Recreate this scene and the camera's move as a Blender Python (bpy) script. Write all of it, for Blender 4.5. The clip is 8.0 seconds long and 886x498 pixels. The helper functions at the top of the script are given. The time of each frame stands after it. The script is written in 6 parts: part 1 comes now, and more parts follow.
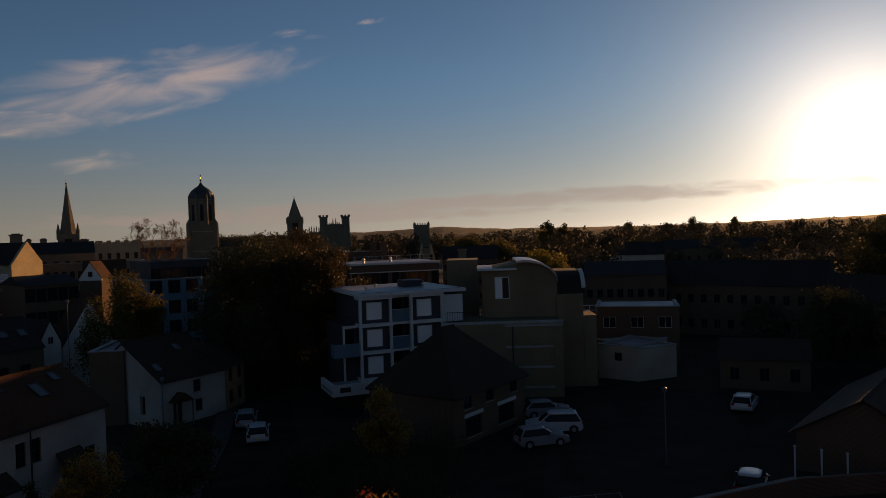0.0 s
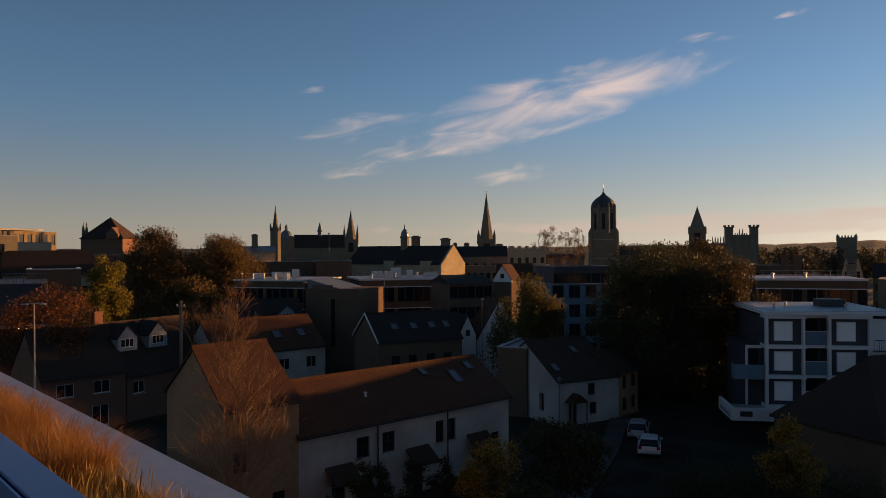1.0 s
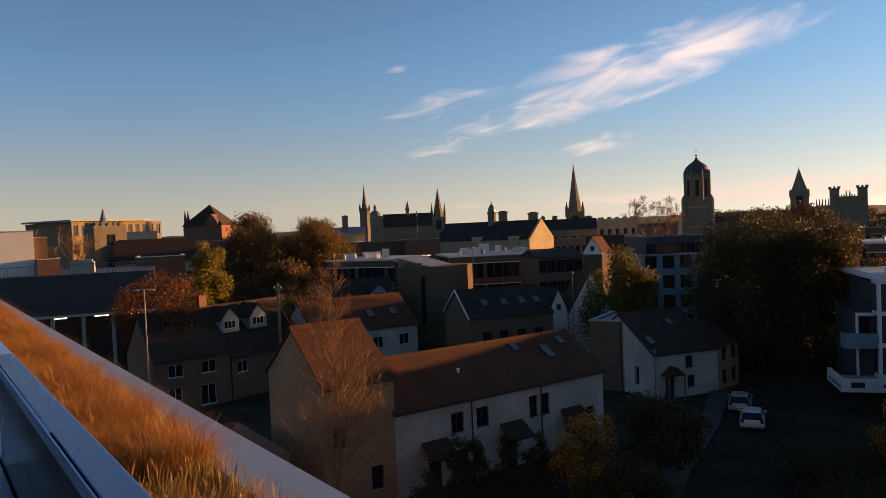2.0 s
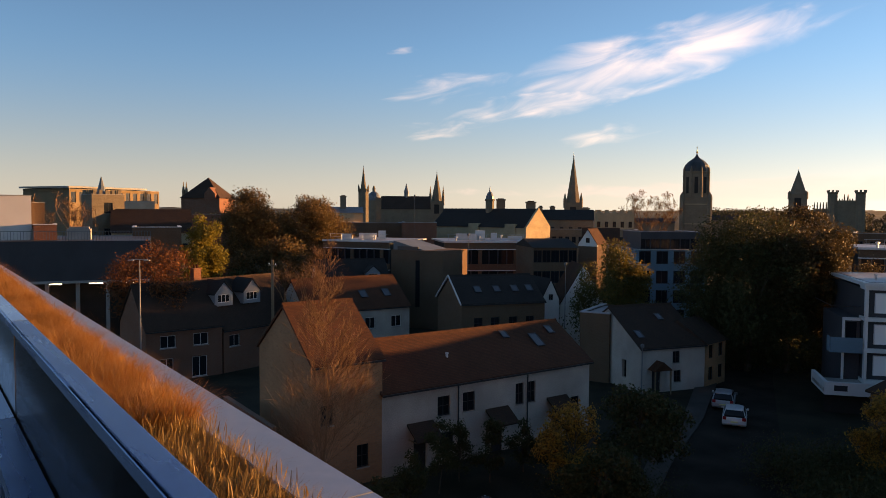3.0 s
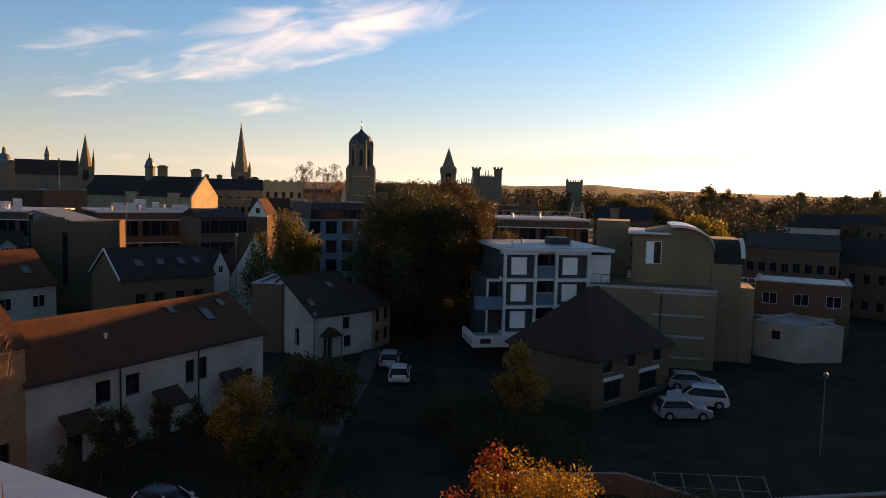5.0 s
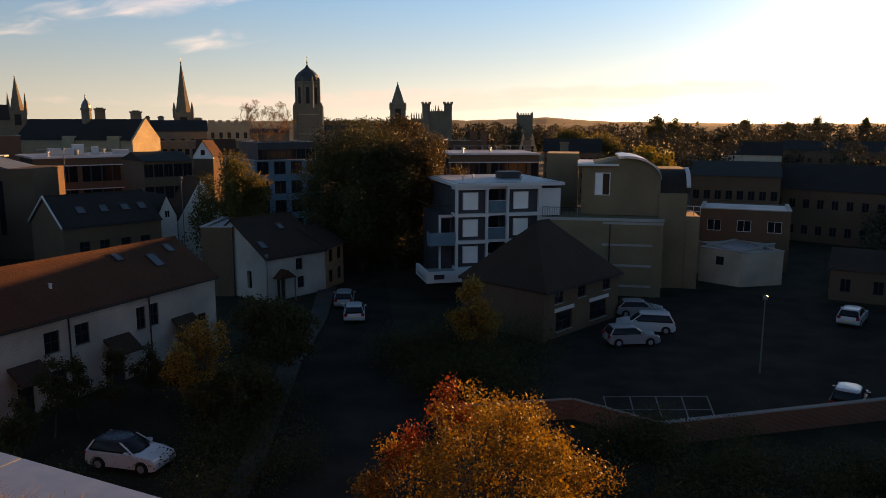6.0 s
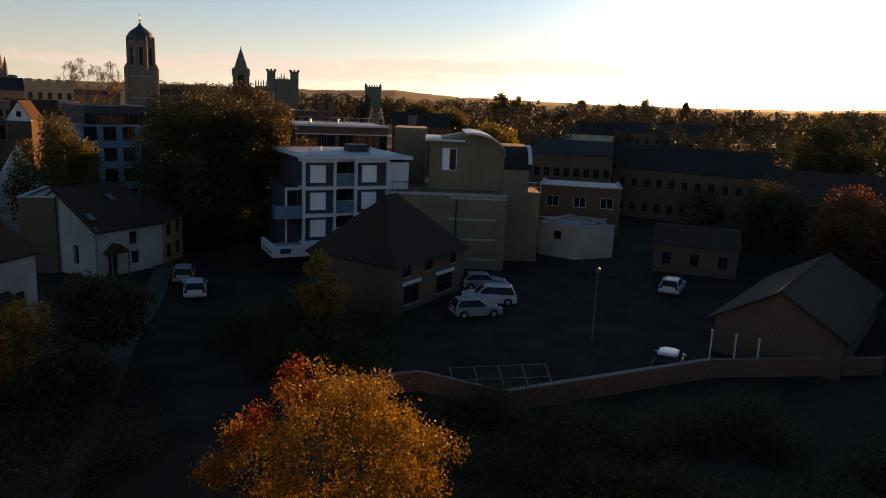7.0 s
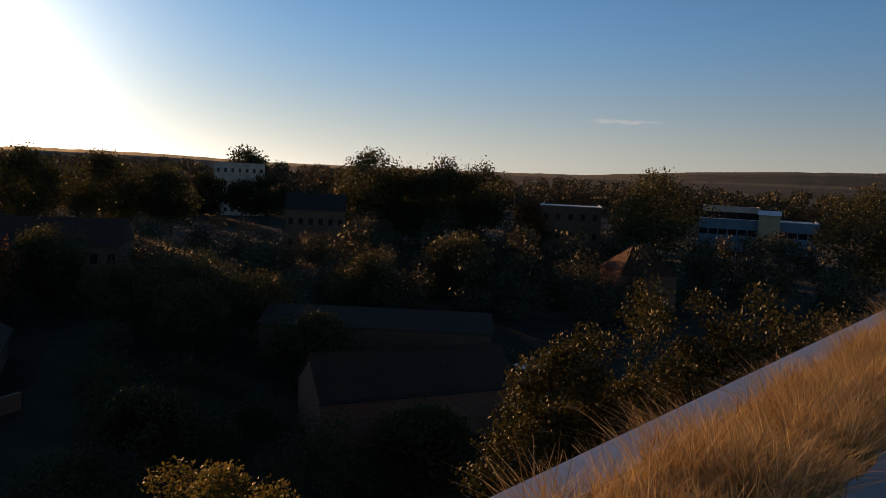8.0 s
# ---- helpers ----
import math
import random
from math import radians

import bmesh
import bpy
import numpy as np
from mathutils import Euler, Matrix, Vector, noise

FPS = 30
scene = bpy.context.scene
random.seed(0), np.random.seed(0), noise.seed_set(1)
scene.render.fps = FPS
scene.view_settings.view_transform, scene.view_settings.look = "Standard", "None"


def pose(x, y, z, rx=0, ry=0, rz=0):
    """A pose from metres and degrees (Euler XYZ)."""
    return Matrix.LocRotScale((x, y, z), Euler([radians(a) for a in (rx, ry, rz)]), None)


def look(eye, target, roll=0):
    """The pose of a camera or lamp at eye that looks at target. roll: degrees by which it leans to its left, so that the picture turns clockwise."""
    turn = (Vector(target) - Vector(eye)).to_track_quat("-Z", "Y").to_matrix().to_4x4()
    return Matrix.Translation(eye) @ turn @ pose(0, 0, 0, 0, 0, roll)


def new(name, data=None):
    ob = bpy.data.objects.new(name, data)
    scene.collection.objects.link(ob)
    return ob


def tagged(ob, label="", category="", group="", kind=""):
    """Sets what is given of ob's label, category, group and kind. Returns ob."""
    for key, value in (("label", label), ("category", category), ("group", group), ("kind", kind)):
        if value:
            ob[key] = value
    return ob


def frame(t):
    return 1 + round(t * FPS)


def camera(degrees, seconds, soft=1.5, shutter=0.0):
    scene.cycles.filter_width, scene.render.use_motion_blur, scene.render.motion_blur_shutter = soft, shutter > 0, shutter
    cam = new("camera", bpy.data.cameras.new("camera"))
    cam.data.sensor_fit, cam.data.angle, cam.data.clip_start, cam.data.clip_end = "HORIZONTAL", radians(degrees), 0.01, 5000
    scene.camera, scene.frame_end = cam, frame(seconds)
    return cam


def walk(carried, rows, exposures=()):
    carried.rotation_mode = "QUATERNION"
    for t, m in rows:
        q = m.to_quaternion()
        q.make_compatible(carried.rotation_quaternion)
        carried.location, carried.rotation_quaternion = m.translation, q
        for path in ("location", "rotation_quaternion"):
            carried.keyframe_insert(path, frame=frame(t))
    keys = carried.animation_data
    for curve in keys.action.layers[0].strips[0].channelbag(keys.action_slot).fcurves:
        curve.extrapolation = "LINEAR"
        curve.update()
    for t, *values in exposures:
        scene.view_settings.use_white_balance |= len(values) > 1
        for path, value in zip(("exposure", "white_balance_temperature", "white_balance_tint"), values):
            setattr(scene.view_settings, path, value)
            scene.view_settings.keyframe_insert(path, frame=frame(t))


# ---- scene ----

import itertools

cam = camera(61.93, 8.0, soft=0.8, shutter=0.0)
PATH = [
    (0.0, -0.51, -0.21, 16.39, 0.02, -1.24, 1.89), (0.5, -0.63, -0.10, 16.47, 18.74, 0.28, -0.24),
    (1.0, -0.44, 0.26, 16.34, 30.36, 0.06, 0.30), (1.5, -0.53, 0.38, 16.35, 33.46, -1.88, 4.78),
    (2.0, -0.45, 0.33, 16.39, 37.15, -1.67, 2.44), (3.5, 0.01, 0.02, 16.48, 35.94, -3.39, -1.55),
    (4.0, -0.11, 0.19, 16.40, 31.84, -3.06, -2.73), (4.5, -0.28, 0.30, 16.32, 18.39, -7.82, -2.97),
    (5.0, -0.42, 0.10, 16.42, 11.73, -4.76, -1.48), (6.5, -0.23, 0.13, 16.49, 4.58, -11.54, -1.03),
    (7.0, -0.31, 0.21, 16.57, -3.61, -11.50, -2.37), (7.5, 0.25, -0.09, 16.67, -25.73, -11.16, -3.48),
    (7.7, 0.48, -0.26, 16.72, -41.94, -8.75, -2.65), (8.0, 0.41, -0.46, 16.73, -65.15, -5.81, -2.55)]
EXPOSE = [(0.0, -0.35, 8900, 26), (0.5, -0.05, 9100, 26), (1.0, 0.55, 9200, 26), (1.5, 0.95, 9300, 26), (2.0, 1.2, 9300, 26), (3.5, 1.5, 9600, 26), (4.0, 1.5, 9800, 26), (4.5, 1.5, 9900, 26),
          (5.0, 1.45, 9900, 26), (6.5, 1.2, 10000, 26), (7.0, 1.15, 9900, 26), (7.5, 1.0, 9300, 25), (8.0, 0.5, 8000, 22)]
walk(cam, [(t, pose(x, y, z, 90 + p, r, w)) for t, x, y, z, w, p, r in PATH], EXPOSE)

# ---- sky, sun ----
SUN_AZ, SUN_EL = -30.0, 4.9
sa, se = radians(SUN_AZ), radians(SUN_EL)
to_sun = Vector((-math.sin(sa) * math.cos(se), math.cos(sa) * math.cos(se), math.sin(se)))


def build_world():
    w = bpy.data.worlds.new("sky")
    scene.world = w
    w.use_nodes = True
    nt = w.node_tree
    nt.nodes.clear()
    N, Lk = nt.nodes.new, nt.links.new

    def math_node(op, a, b=None, c=None):
        n = N("ShaderNodeMath")
        n.operation = op
        for i, v in enumerate((a, b, c)):
            if v is None:
                continue
            if isinstance(v, (int, float)):
                n.inputs[i].default_value = v
            else:
                Lk(v, n.inputs[i])
        return n.outputs[0]

    out, bg, sky = N("ShaderNodeOutputWorld"), N("ShaderNodeBackground"), N("ShaderNodeTexSky")
    sky.sky_type = "NISHITA"
    sky.sun_disc = False
    sky.sun_elevation, sky.sun_rotation = radians(SUN_EL), radians(-SUN_AZ)
    sky.altitude, sky.air_density, sky.dust_density, sky.ozone_density = 60, 0.6, 0.12, 2.0
    tc = N("ShaderNodeTexCoord")
    sep = N("ShaderNodeSeparateXYZ")
    Lk(tc.outputs["Generated"], sep.inputs[0])
    # azimuth to the left and elevation, in degrees
    az = math_node("MULTIPLY", math_node("ARCTAN2", math_node("MULTIPLY", sep.outputs[0], -1.0), sep.outputs[1]), 57.29578)
    el = math_node("MULTIPLY", math_node("ARCSINE", sep.outputs[2]), 57.29578)

    def cloud(a0, e0, half_a, half_e, slope, scale, thresh, soft, seed, detail=6.0):
        """A bank of cloud round (a0, e0), its long axis rising to the right by slope."""
        da = math_node("SUBTRACT", az, a0)
        de = math_node("SUBTRACT", math_node("ADD", math_node("MULTIPLY", da, slope), el), e0)
        comb = N("ShaderNodeCombineXYZ")
        Lk(math_node("MULTIPLY", da, 0.28), comb.inputs[0])
        Lk(de, comb.inputs[1])
        comb.inputs[2].default_value = seed
        no = N("ShaderNodeTexNoise")
        no.inputs["Scale"].default_value, no.inputs["Detail"].default_value, no.inputs["Roughness"].default_value = scale, detail, 0.5
        no.inputs["Distortion"].default_value = 0.6
        Lk(comb.outputs[0], no.inputs["Vector"])
        r2 = math_node("ADD", math_node("POWER", math_node("ABSOLUTE", math_node("DIVIDE", da, half_a)), 2.0), math_node("POWER", math_node("ABSOLUTE", math_node("DIVIDE", de, half_e)), 2.0))
        d = math_node("SUBTRACT", math_node("MULTIPLY_ADD", no.outputs[0], 2.2, -0.12), math_node("MULTIPLY_ADD", r2, 0.5, thresh))
        m = N("ShaderNodeMapRange")
        m.interpolation_type = "SMOOTHSTEP"
        m.inputs["From Min"].default_value, m.inputs["From Max"].default_value = -0.1, soft * 2.4
        Lk(d, m.inputs["Value"])
        return m.outputs[0], no.outputs[0]

    banks = [cloud(22.0, 11.1, 11.5, 1.9, 0.20, 0.55, 0.36, 0.5, 3.1), cloud(29.5, 8.3, 7.0, 1.2, 0.16, 0.8, 0.52, 0.5, 7.7),
             cloud(36.5, 9.6, 6.0, 1.1, 0.15, 0.8, 0.62, 0.6, 1.2), cloud(37.5, 6.3, 3.2, 0.8, 0.1, 1.0, 0.62, 0.6, 5.0),
             cloud(24.5, 5.7, 3.6, 0.8, 0.12, 1.0, 0.62, 0.6, 9.0), cloud(11.5, 15.1, 1.6, 0.28, 0.12, 1.6, 0.5, 0.5, 4.0),
             cloud(5.0, 16.0, 1.3, 0.25, 0.15, 1.6, 0.5, 0.5, 6.0), cloud(40.0, 12.1, 1.3, 0.35, 0.12, 1.4, 0.6, 0.6, 2.0),
             cloud(-78.4, 4.4, 3.0, 0.22, 0.0, 1.4, 0.6, 0.6, 8.0)]
    total, shade = None, None
    for m, n in banks:
        total = m if total is None else math_node("MAXIMUM", total, m)
        shade = n if shade is None else shade
    # cloud colour: the sky's own colour near the sun, paler and warmer
    mix = N("ShaderNodeMix")
    mix.data_type = "RGBA"
    tint = N("ShaderNodeMix")
    tint.data_type = "RGBA"
    Lk(shade, tint.inputs[0])
    tint.inputs[6].default_value, tint.inputs[7].default_value = (4.6, 4.5, 5.0, 1), (9.5, 7.8, 6.2, 1)
    Lk(math_node("MULTIPLY", total, 0.55), mix.inputs[0])

    def blend(kind, fac, a, b):
        n = N("ShaderNodeMix")
        n.data_type, n.blend_type = "RGBA", kind
        for i, v in ((0, fac), (6, a), (7, b)):
            if isinstance(v, (int, float, tuple)):
                n.inputs[i].default_value = v
            else:
                Lk(v, n.inputs[i])
        return n.outputs[2]

    # a clear deep blue aloft, and pale autumn haze over the horizon
    grey, low = N("ShaderNodeRGBToBW"), N("ShaderNodeMapRange")
    Lk(sky.outputs[0], grey.inputs[0])
    low.interpolation_type = "SMOOTHSTEP"
    low.inputs["From Min"].default_value, low.inputs["From Max"].default_value = 13.0, -1.0
    Lk(el, low.inputs["Value"])
    deep = blend("MULTIPLY", 1.0, sky.outputs[0], (0.64, 1.0, 1.15, 1))
    haze = blend("MULTIPLY", 1.0, grey.outputs[0], (0.66, 0.69, 0.71, 1))
    air = blend("MIX", math_node("MULTIPLY", low.outputs[0], 0.88), deep, haze)
    # the sun's aureole in the thin haze
    dot = N("ShaderNodeVectorMath")
    dot.operation = "DOT_PRODUCT"
    Lk(tc.outputs["Generated"], dot.inputs[0])
    dot.inputs[1].default_value = tuple(to_sun)
    off = math_node("MULTIPLY", math_node("ARCCOSINE", math_node("MINIMUM", dot.outputs["Value"], 1.0)), 57.29578)
    ring = math_node("MULTIPLY", math_node("EXPONENT", math_node("MULTIPLY", off, -1 / 4.2)), 26.0)
    glow = blend("MULTIPLY", 1.0, ring, (1.0, 0.96, 0.88, 1))
    Lk(blend("ADD", 1.0, air, glow), mix.inputs[6])
    Lk(tint.outputs[2], mix.inputs[7])
    low_bands = math_node("MAXIMUM", cloud(-4.0, 2.3, 26.0, 0.55, 0.02, 0.9, 0.15, 0.35, 11.0)[0], cloud(12.0, 1.5, 18.0, 0.4, 0.0, 0.9, 0.15, 0.35, 13.0)[0])
    Lk(blend("MIX", math_node("MULTIPLY", low_bands, 0.5), mix.outputs[2], (3.7, 3.4, 3.5, 1)), bg.inputs[0])
    bg.inputs[1].default_value = 0.1
    Lk(bg.outputs[0], out.inputs[0])


build_world()
sun_data = bpy.data.lights.new("sun", "SUN")
sun_data.energy, sun_data.angle, sun_data.color = 5.0, radians(0.6), (1.0, 0.6, 0.27)
sun = new("sun", sun_data)
sun.matrix_world = look(to_sun * 60, (0, 0, 0))


# ---- materials ----
def material(name, base, rough=0.8, metal=0.0, vary=0.25, scale=1.0, bump=0.2, second=None, spec=0.2, fine=14.0, emit=None, stretch=(1, 1, 1)):
    """A surface of one colour with stains at a large scale, grain at a small one and fine relief."""
    m = bpy.data.materials.new(name)
    m.use_nodes = True
    nt = m.node_tree
    b = nt.nodes["Principled BSDF"]
    N, Lk = nt.nodes.new, nt.links.new
    tc, mp = N("ShaderNodeTexCoord"), N("ShaderNodeMapping")
    mp.inputs["Scale"].default_value = stretch
    Lk(tc.outputs["Object"], mp.inputs[0])
    big, small = N("ShaderNodeTexNoise"), N("ShaderNodeTexNoise")
    big.inputs["Scale"].default_value, big.inputs["Detail"].default_value = 0.35 * scale, 5
    small.inputs["Scale"].default_value, small.inputs["Detail"].default_value = fine * scale, 4
    for n in (big, small):
        Lk(mp.outputs[0], n.inputs["Vector"])
    dark = [c * (1 - vary) for c in base]
    light = second if second else [min(1, c * (1 + vary)) for c in base]
    r = N("ShaderNodeValToRGB")
    r.color_ramp.elements[0].position, r.color_ramp.elements[1].position = 0.32, 0.7
    r.color_ramp.elements[0].color, r.color_ramp.elements[1].color = (*dark, 1), (*light, 1)
    Lk(big.outputs[0], r.inputs[0])
    mx = N("ShaderNodeMix")
    mx.data_type, mx.blend_type = "RGBA", "OVERLAY"
    mx.inputs[0].default_value = min(1, vary * 2)
    Lk(r.outputs[0], mx.inputs[6])
    Lk(small.outputs[0], mx.inputs[7])
    Lk(mx.outputs[2], b.inputs["Base Color"])
    rr = N("ShaderNodeMapRange")
    rr.inputs["To Min"].default_value, rr.inputs["To Max"].default_value = max(0.02, rough - 0.12), min(1, rough + 0.12)
    Lk(small.outputs[0], rr.inputs["Value"])
    Lk(rr.outputs[0], b.inputs["Roughness"])
    b.inputs["Metallic"].default_value, b.inputs["Specular IOR Level"].default_value = metal, spec
    if bump:
        bu = N("ShaderNodeBump")
        bu.inputs["Strength"].default_value, bu.inputs["Distance"].default_value = bump, 0.02
        Lk(small.outputs[0], bu.inputs["Height"])
        Lk(bu.outputs[0], b.inputs["Normal"])
    if emit:
        b.inputs["Emission Color"].default_value, b.inputs["Emission Strength"].default_value = (*emit[:3], 1), emit[3]
    return m


def coursed(name, c1, c2, mortar, width=0.225, height=0.075, rough=0.9, joint=0.012, slope=False):
    """Brick, stone or tile courses at real size, on faces of any heading."""
    m = material(name, c1, rough, vary=0.3, bump=0)
    nt = m.node_tree
    b = nt.nodes["Principled BSDF"]
    N, Lk = nt.nodes.new, nt.links.new
    geo, tc = N("ShaderNodeNewGeometry"), N("ShaderNodeTexCoord")
    sep, nor, cb = N("ShaderNodeSeparateXYZ"), N("ShaderNodeSeparateXYZ"), N("ShaderNodeCombineXYZ")
    Lk(tc.outputs["Object"], sep.inputs[0])
    vt = N("ShaderNodeVectorTransform")
    vt.vector_type, vt.convert_from, vt.convert_to = "NORMAL", "WORLD", "OBJECT"
    Lk(geo.outputs["True Normal"], vt.inputs[0])
    Lk(vt.outputs[0], nor.inputs[0])
    ab = N("ShaderNodeMath")
    ab.operation = "ABSOLUTE"
    Lk(nor.outputs[0], ab.inputs[0])
    gt = N("ShaderNodeMath")
    gt.operation = "GREATER_THAN"
    gt.inputs[1].default_value = 0.6
    Lk(ab.outputs[0], gt.inputs[0])
    mx = N("ShaderNodeMix")
    Lk(gt.outputs[0], mx.inputs[0])
    Lk(sep.outputs[0], mx.inputs[2])
    Lk(sep.outputs[1], mx.inputs[3])
    Lk(mx.outputs[0], cb.inputs[0])
    Lk(sep.outputs[2], cb.inputs[1])
    br = N("ShaderNodeTexBrick")
    br.inputs["Scale"].default_value = 1.0
    br.inputs["Brick Width"].default_value, br.inputs["Row Height"].default_value, br.inputs["Mortar Size"].default_value = width, height, joint
    br.inputs["Color1"].default_value, br.inputs["Color2"].default_value, br.inputs["Mortar"].default_value = (*c1, 1), (*c2, 1), (*mortar, 1)
    Lk(cb.outputs[0], br.inputs["Vector"])
    old = b.inputs["Base Color"].links[0].from_socket
    mul = N("ShaderNodeMix")
    mul.data_type, mul.blend_type = "RGBA", "MIX"
    mul.inputs[0].default_value = 0.62
    Lk(old, mul.inputs[6])
    Lk(br.outputs[0], mul.inputs[7])
    Lk(mul.outputs[2], b.inputs["Base Color"])
    bu = N("ShaderNodeBump")
    bu.inputs["Strength"].default_value, bu.inputs["Distance"].default_value = 0.6, 0.015
    bu.invert = True
    Lk(br.outputs["Fac"], bu.inputs["Height"])
    Lk(bu.outputs[0], b.inputs["Normal"])
    return m


def foliage(name, cols, through_light=0.35):
    """Leaves: each one its own shade of the given colours, with light passing through."""
    m = bpy.data.materials.new(name)
    m.use_nodes = True
    nt = m.node_tree
    N, Lk = nt.nodes.new, nt.links.new
    b = nt.nodes["Principled BSDF"]
    geo, r = N("ShaderNodeNewGeometry"), N("ShaderNodeValToRGB")
    while len(r.color_ramp.elements) < len(cols):
        r.color_ramp.elements.new(0.5)
    for i, c in enumerate(cols):
        r.color_ramp.elements[i].position, r.color_ramp.elements[i].color = i / max(1, len(cols) - 1), (*c, 1)
    Lk(geo.outputs["Random Per Island"], r.inputs[0])
    Lk(r.outputs[0], b.inputs["Base Color"])
    b.inputs["Roughness"].default_value, b.inputs["Specular IOR Level"].default_value = 0.6, 0.15
    tr, mix, out = N("ShaderNodeBsdfTranslucent"), N("ShaderNodeMixShader"), nt.nodes["Material Output"]
    Lk(r.outputs[0], tr.inputs[0])
    mix.inputs[0].default_value = through_light
    Lk(b.outputs[0], mix.inputs[1])
    Lk(tr.outputs[0], mix.inputs[2])
    Lk(mix.outputs[0], out.inputs[0])
    return m


BRICK = coursed("red_brick", (0.2, 0.075, 0.042), (0.14, 0.052, 0.03), (0.2, 0.16, 0.13))
BRICK_BROWN = coursed("brown_brick", (0.14, 0.075, 0.043), (0.1, 0.055, 0.032), (0.15, 0.12, 0.09))
BUFF = coursed("buff_brick", (0.23, 0.155, 0.085), (0.18, 0.12, 0.068), (0.2, 0.165, 0.12))
STONE = coursed("limestone", (0.4, 0.31, 0.19), (0.33, 0.25, 0.15), (0.25, 0.2, 0.13), 0.5, 0.25)
STONE_DARK = coursed("weathered_limestone", (0.2, 0.16, 0.11), (0.15, 0.12, 0.085), (0.1, 0.085, 0.06), 0.5, 0.25)
RUBBLE = coursed("rubble_stone", (0.36, 0.19, 0.1), (0.24, 0.13, 0.07), (0.24, 0.17, 0.11), 0.32, 0.14, joint=0.02)
TILE = coursed("clay_roof_tiles", (0.1, 0.036, 0.017), (0.062, 0.023, 0.012), (0.03, 0.015, 0.011), 0.17, 0.075, joint=0.012)
SLATE = coursed("slate_tiles", (0.032, 0.026, 0.022), (0.023, 0.019, 0.017), (0.018, 0.016, 0.015), 0.3, 0.16, rough=0.85)
TILE_DARK = coursed("mossy_brown_tiles", (0.06, 0.033, 0.022), (0.042, 0.024, 0.017), (0.025, 0.018, 0.014), 0.17, 0.08)
WHITEWASH = material("whitewashed_render", (0.66, 0.63, 0.58), 0.9, vary=0.16, bump=0.15)
RENDER = material("white_render", (0.36, 0.325, 0.285), 0.9, vary=0.22, bump=0.15)
CREAM = material("cream_render", (0.4, 0.33, 0.25), 0.9, vary=0.18, bump=0.15)
WHITE = material("white_paint", (0.56, 0.55, 0.53), 0.5, vary=0.06, bump=0.02)
BLIND = material("white_blind", (0.78, 0.76, 0.72), 0.7, vary=0.05, bump=0.02)
DARK = material("dark_paint", (0.03, 0.03, 0.033), 0.5, vary=0.2, bump=0.05)
CLAD = material("grey_cladding", (0.05, 0.05, 0.055), 0.55, vary=0.15, bump=0.05)
BLUE_RENDER = material("teal_blue_render", (0.09, 0.17, 0.21), 0.85, vary=0.12, bump=0.1)
GLASS = material("window_glass", (0.012, 0.014, 0.017), 0.06, vary=0.1, bump=0, spec=0.35)
# Near-black: the shade inside rooms and openings is put into this colour.
ROOM_SHADE = material("room_shade", (0.03, 0.027, 0.024), 0.9, vary=0.2, bump=0)
CONCRETE = material("concrete", (0.3, 0.285, 0.26), 0.9, vary=0.22, bump=0.2)
FELT = material("roof_felt", (0.26, 0.26, 0.27), 0.45, vary=0.25, bump=0.1)
ZINC = material("zinc_sheet", (0.42, 0.43, 0.45), 0.38, 0.9, vary=0.18, bump=0.1, spec=0.5)
LEAD = material("lead_sheet", (0.13, 0.15, 0.16), 0.5, 0.3, vary=0.2, bump=0.1)
# The blue of the reflected sky is put into the steel's own colour.
SKY_STEEL = material("steel_sky_blue", (0.27, 0.42, 0.62), 0.28, 0.85, vary=0.08, bump=0.03, stretch=(0.1, 1, 1))
PANEL = material("blue_grey_panel", (0.3, 0.36, 0.43), 0.35, 0.3, vary=0.08, bump=0.02, spec=0.5)
COPING = material("pale_grey_coping", (0.36, 0.38, 0.42), 0.42, 0.55, vary=0.1, bump=0.06, spec=0.4)
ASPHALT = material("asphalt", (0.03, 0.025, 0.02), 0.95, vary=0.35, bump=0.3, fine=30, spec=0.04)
PAVING = material("paving", (0.06, 0.052, 0.045), 0.9, vary=0.3, bump=0.2)
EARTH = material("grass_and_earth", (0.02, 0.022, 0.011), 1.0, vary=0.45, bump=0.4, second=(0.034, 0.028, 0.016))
SOIL = material("planter_soil", (0.05, 0.035, 0.022), 1.0, vary=0.4, bump=0.5)
DECK = material("terrace_paving", (0.2, 0.19, 0.18), 0.85, vary=0.2, bump=0.2)
PAINT_LINE = material("worn_road_paint", (0.15, 0.145, 0.135), 0.8, vary=0.25, bump=0.1)
BARK = material("bark", (0.085, 0.06, 0.042), 0.95, vary=0.35, bump=0.6, stretch=(4, 4, 0.8))
TWIG = material("brown_twigs", (0.19, 0.11, 0.06), 0.9, vary=0.3, bump=0.2)
WOOD = material("weathered_wood", (0.2, 0.14, 0.09), 0.85, vary=0.3, bump=0.3, stretch=(5, 5, 0.5))
CAR_WHITE = material("white_car_paint", (0.5, 0.5, 0.5), 0.22, vary=0.04, bump=0, spec=0.7)
CAR_SILVER = material("silver_car_paint", (0.26, 0.265, 0.275), 0.35, 0.2, vary=0.02, bump=0, spec=0.5)
CAR_GLASS = material("tinted_car_glass", (0.014, 0.015, 0.017), 0.22, vary=0.1, bump=0, spec=0.25)
CAR_DARK = material("dark_car_paint", (0.03, 0.035, 0.045), 0.25, vary=0.05, bump=0)
RUBBER = material("rubber", (0.015, 0.015, 0.015), 0.85, vary=0.2, bump=0.1)
